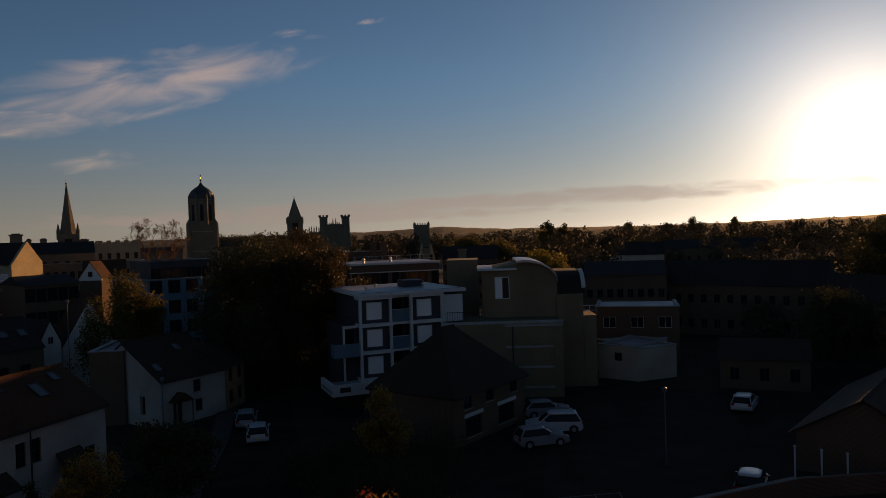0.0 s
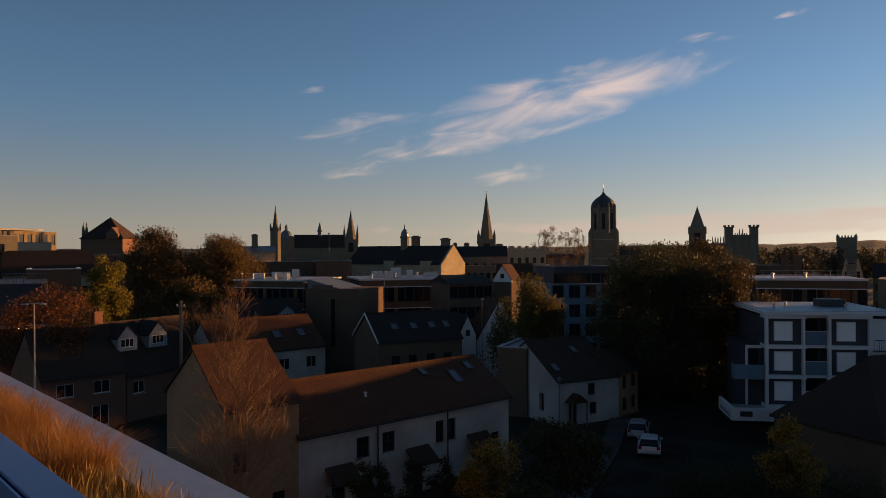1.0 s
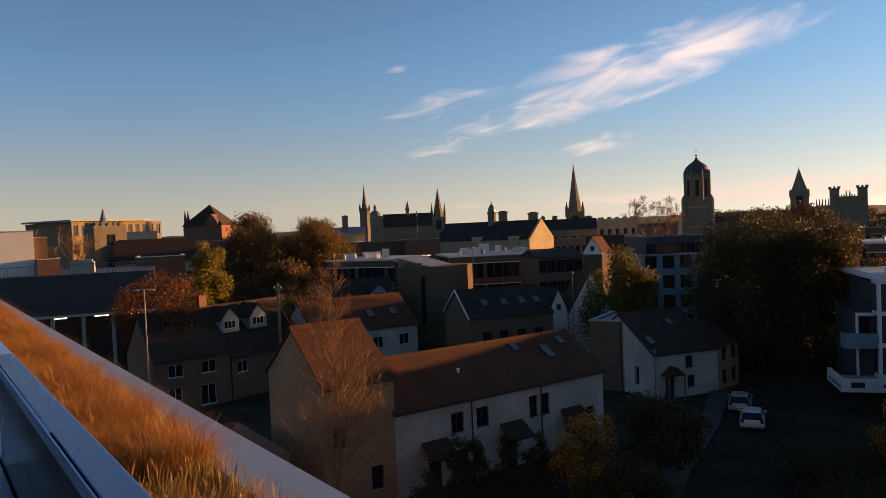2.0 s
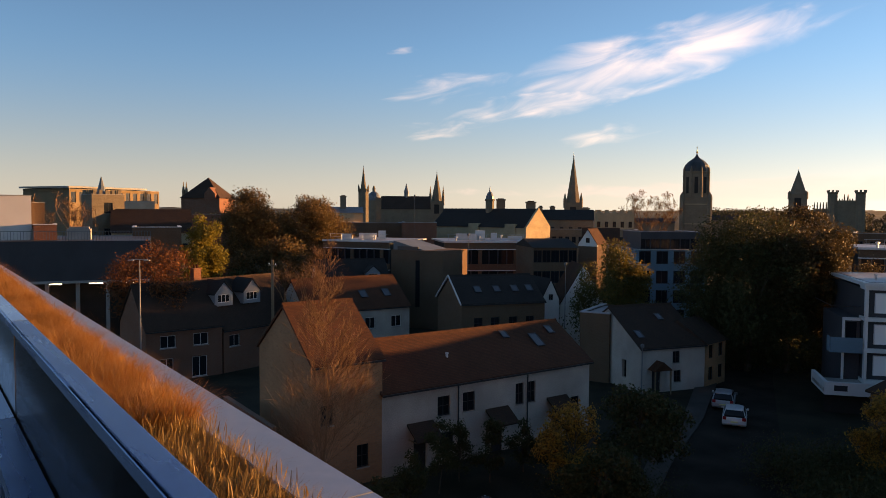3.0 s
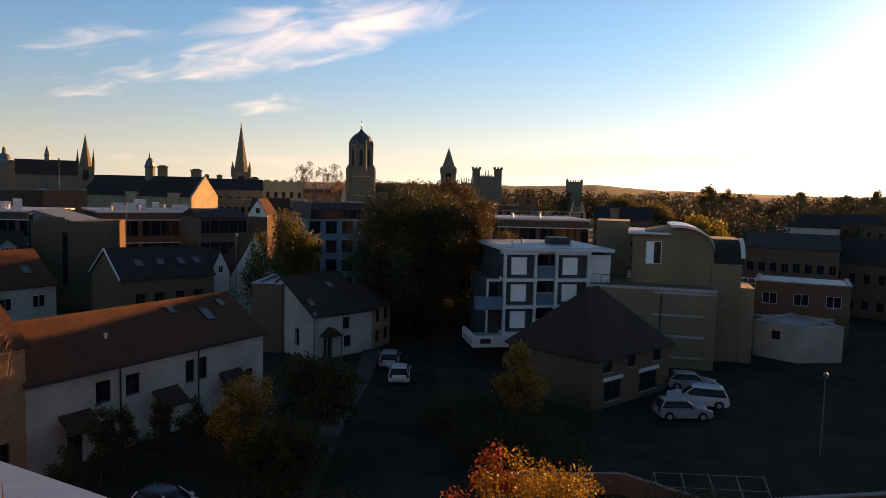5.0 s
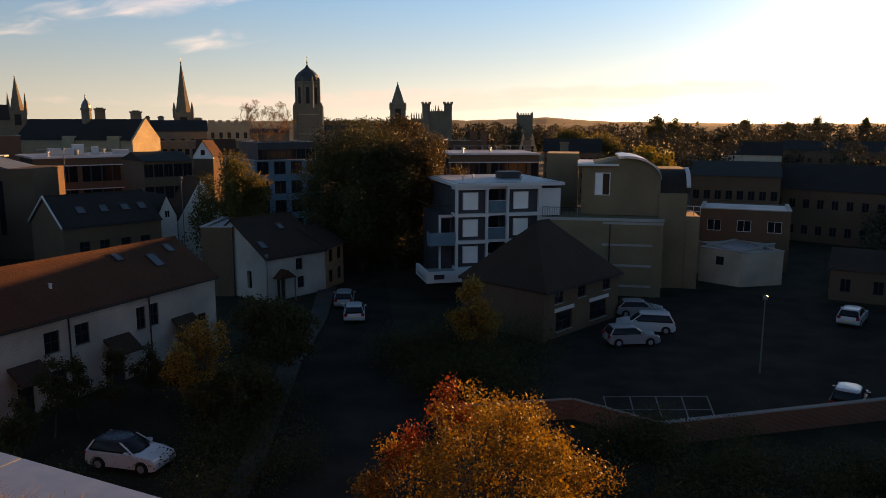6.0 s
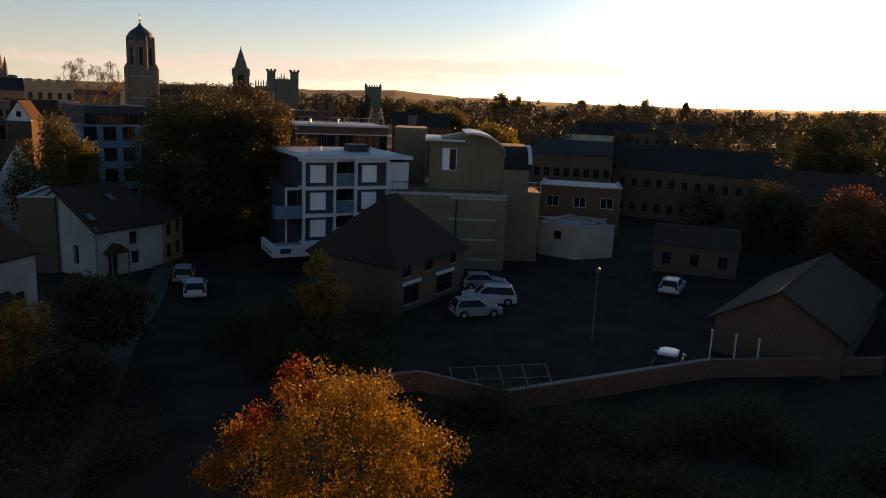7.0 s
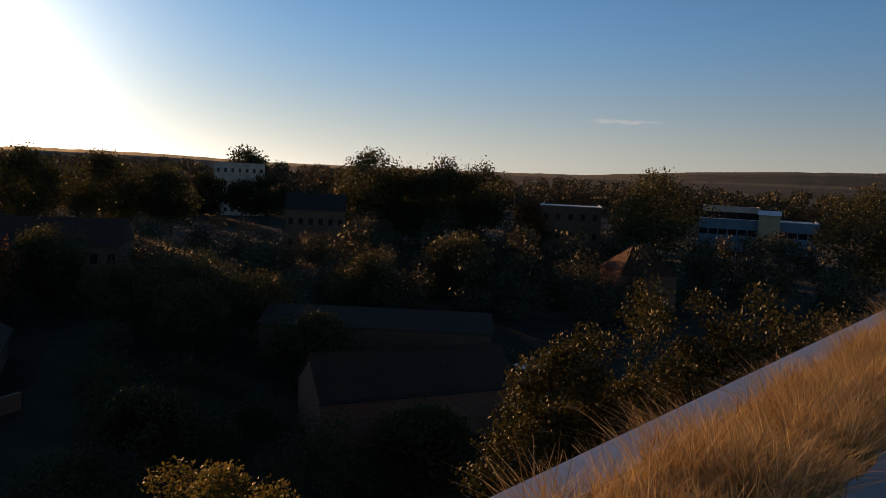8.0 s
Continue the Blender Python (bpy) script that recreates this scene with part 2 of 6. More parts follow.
LAMP_RED = material("red_lens", (0.35, 0.02, 0.02), 0.2, vary=0.05, bump=0)
LAMP_CLEAR = material("clear_lens", (0.7, 0.7, 0.7), 0.12, vary=0.05, bump=0)
PLATE = material("plate", (0.6, 0.55, 0.25), 0.5, vary=0.05, bump=0)
TUBE = material("lit_tube", (0.9, 0.9, 0.85), 0.5, vary=0.02, bump=0, emit=(1.0, 0.9, 0.75, 2.2))
HILLS = material("far_woods", (0.035, 0.04, 0.028), 1.0, vary=0.4, bump=0, scale=0.05, fine=3)
DOME_LEAD = material("weathered_dome_lead", (0.06, 0.066, 0.068), 0.6, 0.2, vary=0.25, bump=0.1)
GOLD = material("gilded_metal", (0.5, 0.36, 0.12), 0.4, 0.8, vary=0.1, bump=0)

LEAF_GOLD = foliage("golden_leaves", [(0.13, 0.072, 0.012), (0.28, 0.155, 0.02), (0.19, 0.1, 0.016), (0.09, 0.072, 0.022)], 0.36)
LEAF_RED = foliage("red_leaves", [(0.18, 0.032, 0.016), (0.25, 0.055, 0.018), (0.15, 0.04, 0.016)], 0.38)
LEAF_UMBER = foliage("umber_green_leaves", [(0.045, 0.037, 0.017), (0.062, 0.046, 0.019), (0.085, 0.054, 0.022)], 0.32)
LEAF_GREEN = foliage("dull_green_leaves", [(0.035, 0.042, 0.016), (0.055, 0.06, 0.022), (0.075, 0.06, 0.025)], 0.3)
LEAF_OLIVE = foliage("olive_leaves", [(0.07, 0.068, 0.02), (0.11, 0.095, 0.025), (0.16, 0.11, 0.03)], 0.35)
LEAF_RUST = foliage("rust_leaves", [(0.14, 0.055, 0.022), (0.2, 0.075, 0.03), (0.11, 0.05, 0.025)], 0.35)
LEAF_YELLOW = foliage("yellow_green_leaves", [(0.16, 0.13, 0.025), (0.22, 0.17, 0.03), (0.12, 0.1, 0.025)], 0.4)
# Amber leaves, brightened in colour for sunlight that misses these trees.
LEAF_AMBER_SUNNY = foliage("sunny_amber_leaves", [(0.34, 0.18, 0.035), (0.44, 0.25, 0.05), (0.2, 0.11, 0.03), (0.12, 0.08, 0.025)], 0.42)
LEAF_FAR = foliage("far_dull_leaves", [(0.042, 0.044, 0.024), (0.055, 0.052, 0.028), (0.068, 0.056, 0.032)], 0.12)
LEAF_BROWN = foliage("brown_green_leaves", [(0.085, 0.062, 0.026), (0.12, 0.078, 0.032), (0.16, 0.092, 0.038)], 0.4)
LEAF_DULL = foliage("dull_olive_leaves", [(0.032, 0.033, 0.011), (0.045, 0.043, 0.014), (0.066, 0.054, 0.017)], 0.25)
LEAF_TWIG = foliage("withered_leaves", [(0.09, 0.052, 0.026), (0.13, 0.072, 0.034), (0.07, 0.042, 0.022)], 0.25)
STRAW = foliage("dry_grass_blades", [(0.26, 0.115, 0.035), (0.38, 0.18, 0.06), (0.33, 0.14, 0.04), (0.55, 0.33, 0.14)], 0.35)
STRAW_PALE = foliage("pale_straw_blades", [(0.14, 0.08, 0.03), (0.42, 0.27, 0.11), (0.66, 0.48, 0.25), (0.26, 0.15, 0.055)], 0.35)
SEED = foliage("seed_head_stalks", [(0.27, 0.17, 0.065), (0.38, 0.25, 0.1), (0.17, 0.1, 0.04)], 0.3)


# ---- mesh helpers ----
def at(az, d, z=0.0):
    """A place d metres off in the heading az (degrees to the left of +y)."""
    return Vector((-math.sin(radians(az)) * d, math.cos(radians(az)) * d, z))


def part(name, bm, mat, parent=None, label=""):
    me = bpy.data.meshes.new(name)
    bm.to_mesh(me)
    bm.free()
    me.materials.append(mat)
    ob = new(name, me)
    ob.parent = parent
    return tagged(ob, label)


def raw(name, verts, faces, mat, parent=None, label=""):
    me = bpy.data.meshes.new(name)
    me.from_pydata(verts, [], faces)
    me.update()
    me.materials.append(mat)
    ob = new(name, me)
    ob.parent = parent
    return tagged(ob, label)


def thing(name, m, label, category, group="", kind=""):
    ob = new(name)
    ob.matrix_world = m
    ob.empty_display_size = 0.2
    return tagged(ob, label, category, group, kind)


def heading(p, q):
    """A frame at p whose x runs to q, and whose y points to the left of that."""
    d = Vector(q) - Vector(p)
    return Matrix.Translation((p[0], p[1], p[2] if len(p) > 2 else 0)) @ Matrix.Rotation(math.atan2(d[1], d[0]), 4, "Z")


def box(bm, x0, x1, y0, y1, z0, z1):
    v = [bm.verts.new(c) for c in ((x0, y0, z0), (x1, y0, z0), (x1, y1, z0), (x0, y1, z0), (x0, y0, z1), (x1, y0, z1), (x1, y1, z1), (x0, y1, z1))]
    for f in ((0, 3, 2, 1), (4, 5, 6, 7), (0, 1, 5, 4), (1, 2, 6, 5), (2, 3, 7, 6), (3, 0, 4, 7)):
        bm.faces.new([v[i] for i in f])


def boxes(*bs):
    bm = bmesh.new()
    for b in bs:
        box(bm, *b)
    return bm


def prism(bm, outline, axis, a, b):
    """A solid between a and b along axis, with the given outline in the two others."""
    def put(u, v, w):
        return {"x": (w, u, v), "y": (u, w, v), "z": (u, v, w)}[axis]
    lo, hi = [bm.verts.new(put(u, v, a)) for u, v in outline], [bm.verts.new(put(u, v, b)) for u, v in outline]
    n = len(outline)
    bm.faces.new(lo)
    bm.faces.new(hi[::-1])
    for i in range(n):
        bm.faces.new((lo[i], hi[i], hi[(i + 1) % n], lo[(i + 1) % n]))
    bmesh.ops.recalc_face_normals(bm, faces=bm.faces)


def turned(profile, sides, turn=0.0, cx=0.0, cy=0.0, bm=None):
    """A solid of revolution with flat sides; profile: (radius, height)."""
    bm = bm or bmesh.new()
    rings = []
    for r, z in profile:
        rings.append([bm.verts.new((cx + r * math.cos(turn + 2 * math.pi * i / sides), cy + r * math.sin(turn + 2 * math.pi * i / sides), z)) for i in range(sides)])
    for a, b in zip(rings, rings[1:]):
        for i in range(sides):
            bm.faces.new((a[i], a[(i + 1) % sides], b[(i + 1) % sides], b[i]))
    bm.faces.new(rings[0][::-1])
    bm.faces.new(rings[-1])
    return bm


def opened_wall(bm, x0, x1, z0, z1, holes, thick=0.3, y=0.0):
    """An upright wall on the front plane y, with real openings (x0, x1, z0, z1)."""
    xs = sorted({x0, x1, *[h[0] for h in holes], *[h[1] for h in holes]})
    zs = sorted({z0, z1, *[h[2] for h in holes], *[h[3] for h in holes]})
    for a, b in zip(xs, xs[1:]):
        for c, d in zip(zs, zs[1:]):
            mx, mz = (a + b) / 2, (c + d) / 2
            if not any(h[0] < mx < h[1] and h[2] < mz < h[3] for h in holes):
                box(bm, a, b, y, y + thick, c, d)
    bmesh.ops.remove_doubles(bm, verts=bm.verts, dist=1e-4)


def window(parent, h, frame_mat=None, y=0.0, bars=1, sill=True, pane_mat=None, rails=1):
    """A framed window set back in the opening h, with its glazing bars and sill."""
    x0, x1, z0, z1 = h
    f = 0.06
    bm = boxes((x0, x0 + f, y + 0.1, y + 0.17, z0, z1), (x1 - f, x1, y + 0.1, y + 0.17, z0, z1), (x0 + f, x1 - f, y + 0.1, y + 0.17, z0, z0 + f), (x0 + f, x1 - f, y + 0.1, y + 0.17, z1 - f, z1))
    for i in range(bars):
        x = x0 + (x1 - x0) * (i + 1) / (bars + 1)
        box(bm, x - 0.025, x + 0.025, y + 0.105, y + 0.165, z0 + f, z1 - f)
    for i in range(rails):
        z = z0 + (z1 - z0) * (i + 1) / (rails + 1)
        box(bm, x0 + f, x1 - f, y + 0.11, y + 0.16, z - 0.02, z + 0.02)
    w = part("window", bm, frame_mat or WHITE, parent)
    part("pane", boxes((x0 + f, x1 - f, y + 0.13, y + 0.14, z0 + f, z1 - f)), pane_mat or GLASS, w)
    if sill:
        part("sill", boxes((x0 - 0.06, x1 + 0.06, y - 0.06, y + 0.1, z0 - 0.07, z0)), CONCRETE, w)
    return w


def door(parent, x0, x1, z1, mat, y=0.0):
    d = part("door", boxes((x0, x1, y + 0.12, y + 0.17, 0.0, z1)), mat, parent)
    part("handle", boxes((x1 - 0.14, x1 - 0.08, y + 0.07, y + 0.12, 0.98, 1.06)), SKY_STEEL, d)


def house(name, label, p, q, depth, eave, ridge, wall_mat, roof_mat, holes=(), left_holes=(), over=0.25, chimney=None, category="house", frames=None, bars=1, hip=0.0, right_holes=()):
    """A house whose front runs from p to q (left to right as one looks at it), with its ridge along the front."""
    m = heading(p, q)
    n = (Vector(q) - Vector(p)).to_2d().length
    h = thing(name, m, label, category)
    bm = bmesh.new()
    opened_wall(bm, 0, n, 0, eave, holes)
    part("front_wall", bm, wall_mat, h)
    part("back_wall", boxes((0, n, depth - 0.3, depth, 0, eave)), wall_mat, h)
    for side, x0 in (("left", 0.0), ("right", n - 0.3)):
        hs = left_holes if side == "left" else right_holes
        bm = bmesh.new()
        opened_wall(bm, 0.3, depth - 0.3, 0, eave, hs)
        bm.transform(Matrix(((0, 1, 0, x0), (1, 0, 0, 0), (0, 0, 1, 0), (0, 0, 0, 1))))
        bmesh.ops.reverse_faces(bm, faces=bm.faces)
        if not hip:
            prism(bm, [(0, eave), (depth, eave), (depth / 2, ridge)], "x", x0 + (0.004 if side == "left" else 0), x0 + 0.3 - (0.004 if side == "right" else 0))
        part("side_wall", bm, wall_mat, h)
    # Inner pieces carry the rooms' shade in their near-black colour.
    part("inner_floor", boxes((0.31, n - 0.31, 0.31, depth - 0.31, eave * 0.48, eave * 0.5)), ROOM_SHADE, h)
    part("inner_partition", boxes((0.31, n - 0.31, depth * 0.45, depth * 0.46, 0, eave)), ROOM_SHADE, h)
    t, k = 0.16, (ridge - eave) / (depth / 2)
    for s in (0, 1):
        bm = bmesh.new()
        y0, z0 = -over, eave - over * k
        lo = [(-over * 0.6, y0, z0), (n + over * 0.6, y0, z0), (n + over * 0.6 - hip, depth / 2, ridge), (-over * 0.6 + hip, depth / 2, ridge)]
        if s:
            lo = [(x, depth - y, z) for x, y, z in lo][::-1]
        vl = [bm.verts.new(c) for c in lo]
        vh = [bm.verts.new((x, y, z + t)) for x, y, z in lo]
        bm.faces.new(vl[::-1])
        bm.faces.new(vh)
        for i in range(4):
            bm.faces.new((vl[i], vl[(i + 1) % 4], vh[(i + 1) % 4], vh[i]))
        part("roof_slope", bm, roof_mat, h)
    if hip:
        for x, s in ((-over * 0.6, 1), (n + over * 0.6, -1)):
            bm = bmesh.new()
            z0 = eave - over * k
            c = [(x, -over, z0), (x + s * hip, depth / 2, ridge), (x, depth + over, z0)]
            lo, hi = [bm.verts.new(v) for v in c], [bm.verts.new((v[0], v[1], v[2] + t)) for v in c]
            bm.faces.new(lo)
            bm.faces.new(hi[::-1])
            for i in range(3):
                bm.faces.new((lo[i], lo[(i + 1) % 3], hi[(i + 1) % 3], hi[i]))
            bmesh.ops.recalc_face_normals(bm, faces=bm.faces)
            part("roof_hip", bm, roof_mat, h)
    bm = bmesh.new()
    prism(bm, [(depth / 2 - 0.14, ridge + 0.06), (depth / 2 + 0.14, ridge + 0.06), (depth / 2, ridge + 0.3)], "x", -over * 0.6 + hip, n + over * 0.6 - hip)
    part("ridge_tiles", bm, roof_mat, h)
    bm = boxes((-0.1, n + 0.1, -over - 0.1, -over, eave - over * k - 0.02, eave - over * k + 0.1))
    part("gutter", bm, DARK, h)
    for hl in holes:
        if hl[2] > 0.05:
            window(h, hl, frames, bars=bars, rails=1 if frames else 0)
        else:
            door(h, hl[0], hl[1], hl[3], DARK)
    if chimney:
        x, w, top, cm = chimney
        c = part("chimney", boxes((x, x + w, depth / 2 - 0.3, depth / 2 + 0.3, ridge - 0.8, top), (x - 0.06, x + w + 0.06, depth / 2 - 0.36, depth / 2 + 0.36, top, top + 0.12)), cm, h)
        for i in (0.3, 0.7):
            part("pot", turned([(0.12, top + 0.12), (0.1, top + 0.5)], 8, 0, x + w * i, depth / 2), TILE, c)
    return h


def slope_light(h, x, f, w, l, depth, eave, ridge, mat=None):
    """A skylight lying on the front slope of a house at x, f of the way up."""
    k = (ridge - eave) / (depth / 2)
    a = math.atan(k)
    y = f * depth / 2
    m = Matrix.Translation((x, y, eave + k * y + 0.17 / math.cos(a) * 0.99)) @ Matrix.Rotation(a, 4, "X")
    bm = boxes((0, 0.07, 0, l, 0, 0.07), (w - 0.07, w, 0, l, 0, 0.07), (0.07, w - 0.07, 0, 0.07, 0, 0.07), (0.07, w - 0.07, l - 0.07, l, 0, 0.07))
    bm.transform(m)
    s = part("skylight", bm, CLAD, h)
    bm = boxes((0.07, w - 0.07, 0.07, l - 0.07, 0.02, 0.045))
    bm.transform(m)
    part("pane", bm, mat or GLASS_SKY, s)


PALE_BOARD = material("pale_weatherboard", (0.2, 0.22, 0.24), 0.7, vary=0.1, bump=0.1)
GLASS_SKY = material("skylight_glass", (0.07, 0.075, 0.08), 0.12, vary=0.05, bump=0, spec=0.6)


def block(name, label, az0, az1, d, top, depth, mat, base=0.0, d1=None, rows=0, cols=0, roof="flat", roof_mat=None, win_h=1.3, win_w=0.9, category="building", band=None, parapet=0.35, frames=None, first=1.0, pane=None):
    """A building far off: front from heading az0 to az1 at distance d (to d1), flat or pitched roof, rows of windows."""
    p, q = at(az0, d), at(az1, d1 or d)
    n = (q - p).length
    h = thing(name, heading(p, q), label, category)
    holes = []
    if rows and cols:
        step = (top - base) / rows
        for r in range(rows):
            for c in range(cols):
                x = n * (c + 0.5) / cols
                z = base + step * r + step * 0.28 * first
                holes.append((x - win_w / 2, x + win_w / 2, z, min(z + win_h, base + step * (r + 1) - 0.15)))
    bm = bmesh.new()
    opened_wall(bm, 0, n, 0, top, holes)
    part("front_wall", bm, mat, h)
    part("side_wall", boxes((0, 0.3, 0.3, depth, 0, top)), mat, h)
    part("side_wall", boxes((n - 0.3, n, 0.3, depth, 0, top)), mat, h)
    part("back_wall", boxes((0.3, n - 0.3, depth - 0.3, depth, 0, top)), mat, h)
    # Near-black sheet, with the inside's shade put into its colour.
    part("inner_partition", boxes((0.31, n - 0.31, 1.3, 1.4, 0, top - 0.3)), ROOM_SHADE, h)
    for hl in holes:
        window(h, hl, frames or CLAD, sill=False, rails=0, pane_mat=pane)
    rm = roof_mat or FELT
    if roof == "flat":
        part("roof", boxes((0.3, n - 0.3, 0.3, depth - 0.3, top - 0.3, top - 0.1)), rm, h)
        part("parapet_cap", boxes((-0.08, n + 0.08, -0.08, 0.38, top, top + 0.1), (-0.08, 0.38, 0.38, depth, top, top + 0.1), (n - 0.38, n + 0.08, 0.38, depth, top, top + 0.1)), band or CONCRETE, h)
    else:
        rise = roof
        bm = bmesh.new()
        prism(bm, [(-0.3, top - 0.02), (depth + 0.3, top - 0.02), (depth / 2, top + rise)], "x", -0.2, n + 0.2)
        part("roof", bm, rm, h)
    return h


# ---- trees ----
def limb_mesh(segs, sides=5):
    verts, faces = [], []
    for a, b, ra, rb in segs:
        a, b = Vector(a), Vector(b)
        q = (b - a).to_track_quat("Z", "Y")
        k = len(verts)
        for c, r in ((a, ra), (b, rb)):
            for i in range(sides):
                t = 2 * math.pi * i / sides
                verts.append(tuple(c + q @ Vector((r * math.cos(t), r * math.sin(t), 0))))
        for i in range(sides):
            j = (i + 1) % sides
            faces.append((k + i, k + j, k + sides + j, k + sides + i))
        faces.append(tuple(k + sides + i for i in range(sides)))
    return verts, faces


def grow(rng, start, way, length, radius, levels, spread=0.6, kids=3, lift=0.25, out=None, segs=3):
    """Limbs that fork and taper."""
    out = [] if out is None else out
    p, d, r = Vector(start), Vector(way).normalized(), radius
    for i in range(segs):
        d2 = (d + Vector((rng.uniform(-1, 1), rng.uniform(-1, 1), rng.uniform(-0.4, 0.8))) * 0.16).normalized()
        e = p + d2 * length / segs
        r2 = r * 0.8
        out.append((tuple(p), tuple(e), r, r2))
        if levels > 0 and i > 0 or levels > 0 and segs == 1:
            for _ in range(kids):
                a = Vector((rng.uniform(-1, 1), rng.uniform(-1, 1), rng.uniform(-0.3, 0.7)))
                k = (d2 * (1 - spread) + a * spread + Vector((0, 0, lift * 0.4))).normalized()
                grow(rng, e, k, length * rng.uniform(0.5, 0.75), r2 * 0.55, levels - 1, spread, max(2, kids - 1), lift, out, 2)
        p, d, r = e, d2, r2
    return out


def leaf_mesh(name, centres, n, size, spread, mat, parent, seed, droop=0.0, label=""):
    """A crown of single leaves gathered in clumps round the given (x, y, z, radius) centres."""
    rs = np.random.RandomState(seed)
    c = np.array(centres, float)
    w = c[:, 3] ** 2
    pick = rs.choice(len(c), n, p=w / w.sum())
    u = rs.normal(size=(n, 3))
    u /= np.linalg.norm(u, axis=1)[:, None]
    rad = rs.uniform(0.25, 1.0, n) ** 0.5
    pos = c[pick, :3] + u * (rad * c[pick, 3])[:, None] * np.array([1, 1, 0.8]) + rs.normal(size=(n, 3)) * spread
    if droop:
        pos[:, 2] -= droop * rs.exponential(0.5, n)
    a = rs.normal(size=(n, 3)) + u * 0.3
    a /= np.linalg.norm(a, axis=1)[:, None]
    b = np.cross(a, rs.normal(size=(n, 3)))
    b /= np.linalg.norm(b, axis=1)[:, None]
    s = size * rs.uniform(0.6, 1.35, n)[:, None]
    up = np.cross(a, b) * s * 0.18
    v = np.stack([pos - a * s, pos - b * s * 0.55 + up, pos + a * s, pos + b * s * 0.55 + up], 1).reshape(-1, 3)
    me = bpy.data.meshes.new(name)
    me.vertices.add(4 * n)
    me.vertices.foreach_set("co", v.ravel())
    me.loops.add(4 * n)
    me.loops.foreach_set("vertex_index", np.arange(4 * n, dtype=np.int32))
    me.polygons.add(n)
    me.polygons.foreach_set("loop_start", np.arange(0, 4 * n, 4, dtype=np.int32))
    me.update(calc_edges=True)
    me.materials.append(mat)
    ob = new(name, me)
    ob.parent = parent
    return tagged(ob, label)


def tree(label, pos, height, radius, leaf_mat, seed, leaves=6000, size=0.13, trunk=0.2, low=0.3, clumps=26, squash=1.0, category="tree", droop=0.0, spread=0.12, bare=1, name="tree", extra=None, twig=BARK, puff=1.0):
    """A tapered trunk with limbs, and a crown of leaf clumps with an uneven outline."""
    rng = random.Random(seed)
    t = thing(name, pose(pos[0], pos[1], pos[2] if len(pos) > 2 else 0), label, category)
    segs = grow(rng, (0, 0, 0), (0.03, 0.02, 1), height * 0.62, trunk, 2 if bare else 1, 0.62, 3, 0.3, None, 4)
    segs = [g for g in segs if g[1][2] < height * 0.9 and math.hypot(g[1][0], g[1][1]) < radius * 0.8 * (1 if g[1][2] < height * 0.6 else 0.7)]
    raw("trunk", *limb_mesh(segs), twig, t)
    cz, hz = height * (1 + low) / 2, height * (1 - low) / 2
    cs = []
    for i in range(clumps):
        th, ph = rng.uniform(0, 2 * math.pi), math.acos(rng.uniform(-0.85, 1))
        f = rng.uniform(0.45, 0.92)
        r = radius * rng.uniform(0.16, 0.36) * puff
        x, y, z = radius * f * math.sin(ph) * math.cos(th), radius * f * math.sin(ph) * math.sin(th), cz + hz * f * math.cos(ph)
        cs.append((x * squash, y, min(z, height - r * 0.75), r))
    cs.append((0, 0, height - radius * 0.25, radius * 0.25 * puff))
    if leaf_mat:
        leaf_mesh("crown", cs, leaves, size, spread, leaf_mat, t, seed, droop)
    if extra:
        mat, n, pts = extra
        leaf_mesh("red_spray", pts, n, size, spread, mat, t, seed + 5, label="red-turned leaves at the edge of the crown")
    return t


def along(p, q, az):
    """How far along the line from p to q the heading az meets it."""
    u = (Vector(q) - Vector(p)).to_2d().normalized()
    w = at(az, 1).to_2d()
    p = Vector(p).to_2d()
    return (w.x * p.y - w.y * p.x) / (u.x * w.y - u.y * w.x)


def opening(p, q, az, width, z0, z1):
    s = along(p, q, az)
    return (round(s - width / 2, 3), round(s + width / 2, 3), z0, z1)


# ---- ground, road, yard ----
bm = bmesh.new()
bmesh.ops.create_grid(bm, x_segments=40, y_segments=40, size=4000)
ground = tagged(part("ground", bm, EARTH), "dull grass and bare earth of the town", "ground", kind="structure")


def strip(name, pts, z0, z1, mat, label, category, kind="structure"):
    bm = bmesh.new()
    prism(bm, [(x, y) for x, y in pts], "z", z0, z1)
    return tagged(part(name, bm, mat), label, category, kind=kind)


r_l = [at(31, 22), at(22.5, 36), at(19.5, 50), at(17.3, 62), at(16.2, 80), at(15.5, 130)]
r_r = [at(12.5, 130), at(12.7, 80), at(12.2, 62), at(11.5, 50), at(9.5, 40), at(6, 22)]
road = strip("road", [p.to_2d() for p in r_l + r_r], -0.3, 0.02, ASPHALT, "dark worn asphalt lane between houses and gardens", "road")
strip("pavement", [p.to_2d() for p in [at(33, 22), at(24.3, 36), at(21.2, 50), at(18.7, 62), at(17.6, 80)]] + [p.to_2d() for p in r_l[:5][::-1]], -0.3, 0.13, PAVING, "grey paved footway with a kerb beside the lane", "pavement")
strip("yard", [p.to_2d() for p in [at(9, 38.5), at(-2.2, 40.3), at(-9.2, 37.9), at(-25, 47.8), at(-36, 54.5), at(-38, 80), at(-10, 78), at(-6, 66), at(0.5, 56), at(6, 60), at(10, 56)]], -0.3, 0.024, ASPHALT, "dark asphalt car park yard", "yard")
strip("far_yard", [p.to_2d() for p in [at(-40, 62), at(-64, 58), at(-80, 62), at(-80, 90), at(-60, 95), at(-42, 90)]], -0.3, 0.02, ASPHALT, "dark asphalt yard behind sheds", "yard")


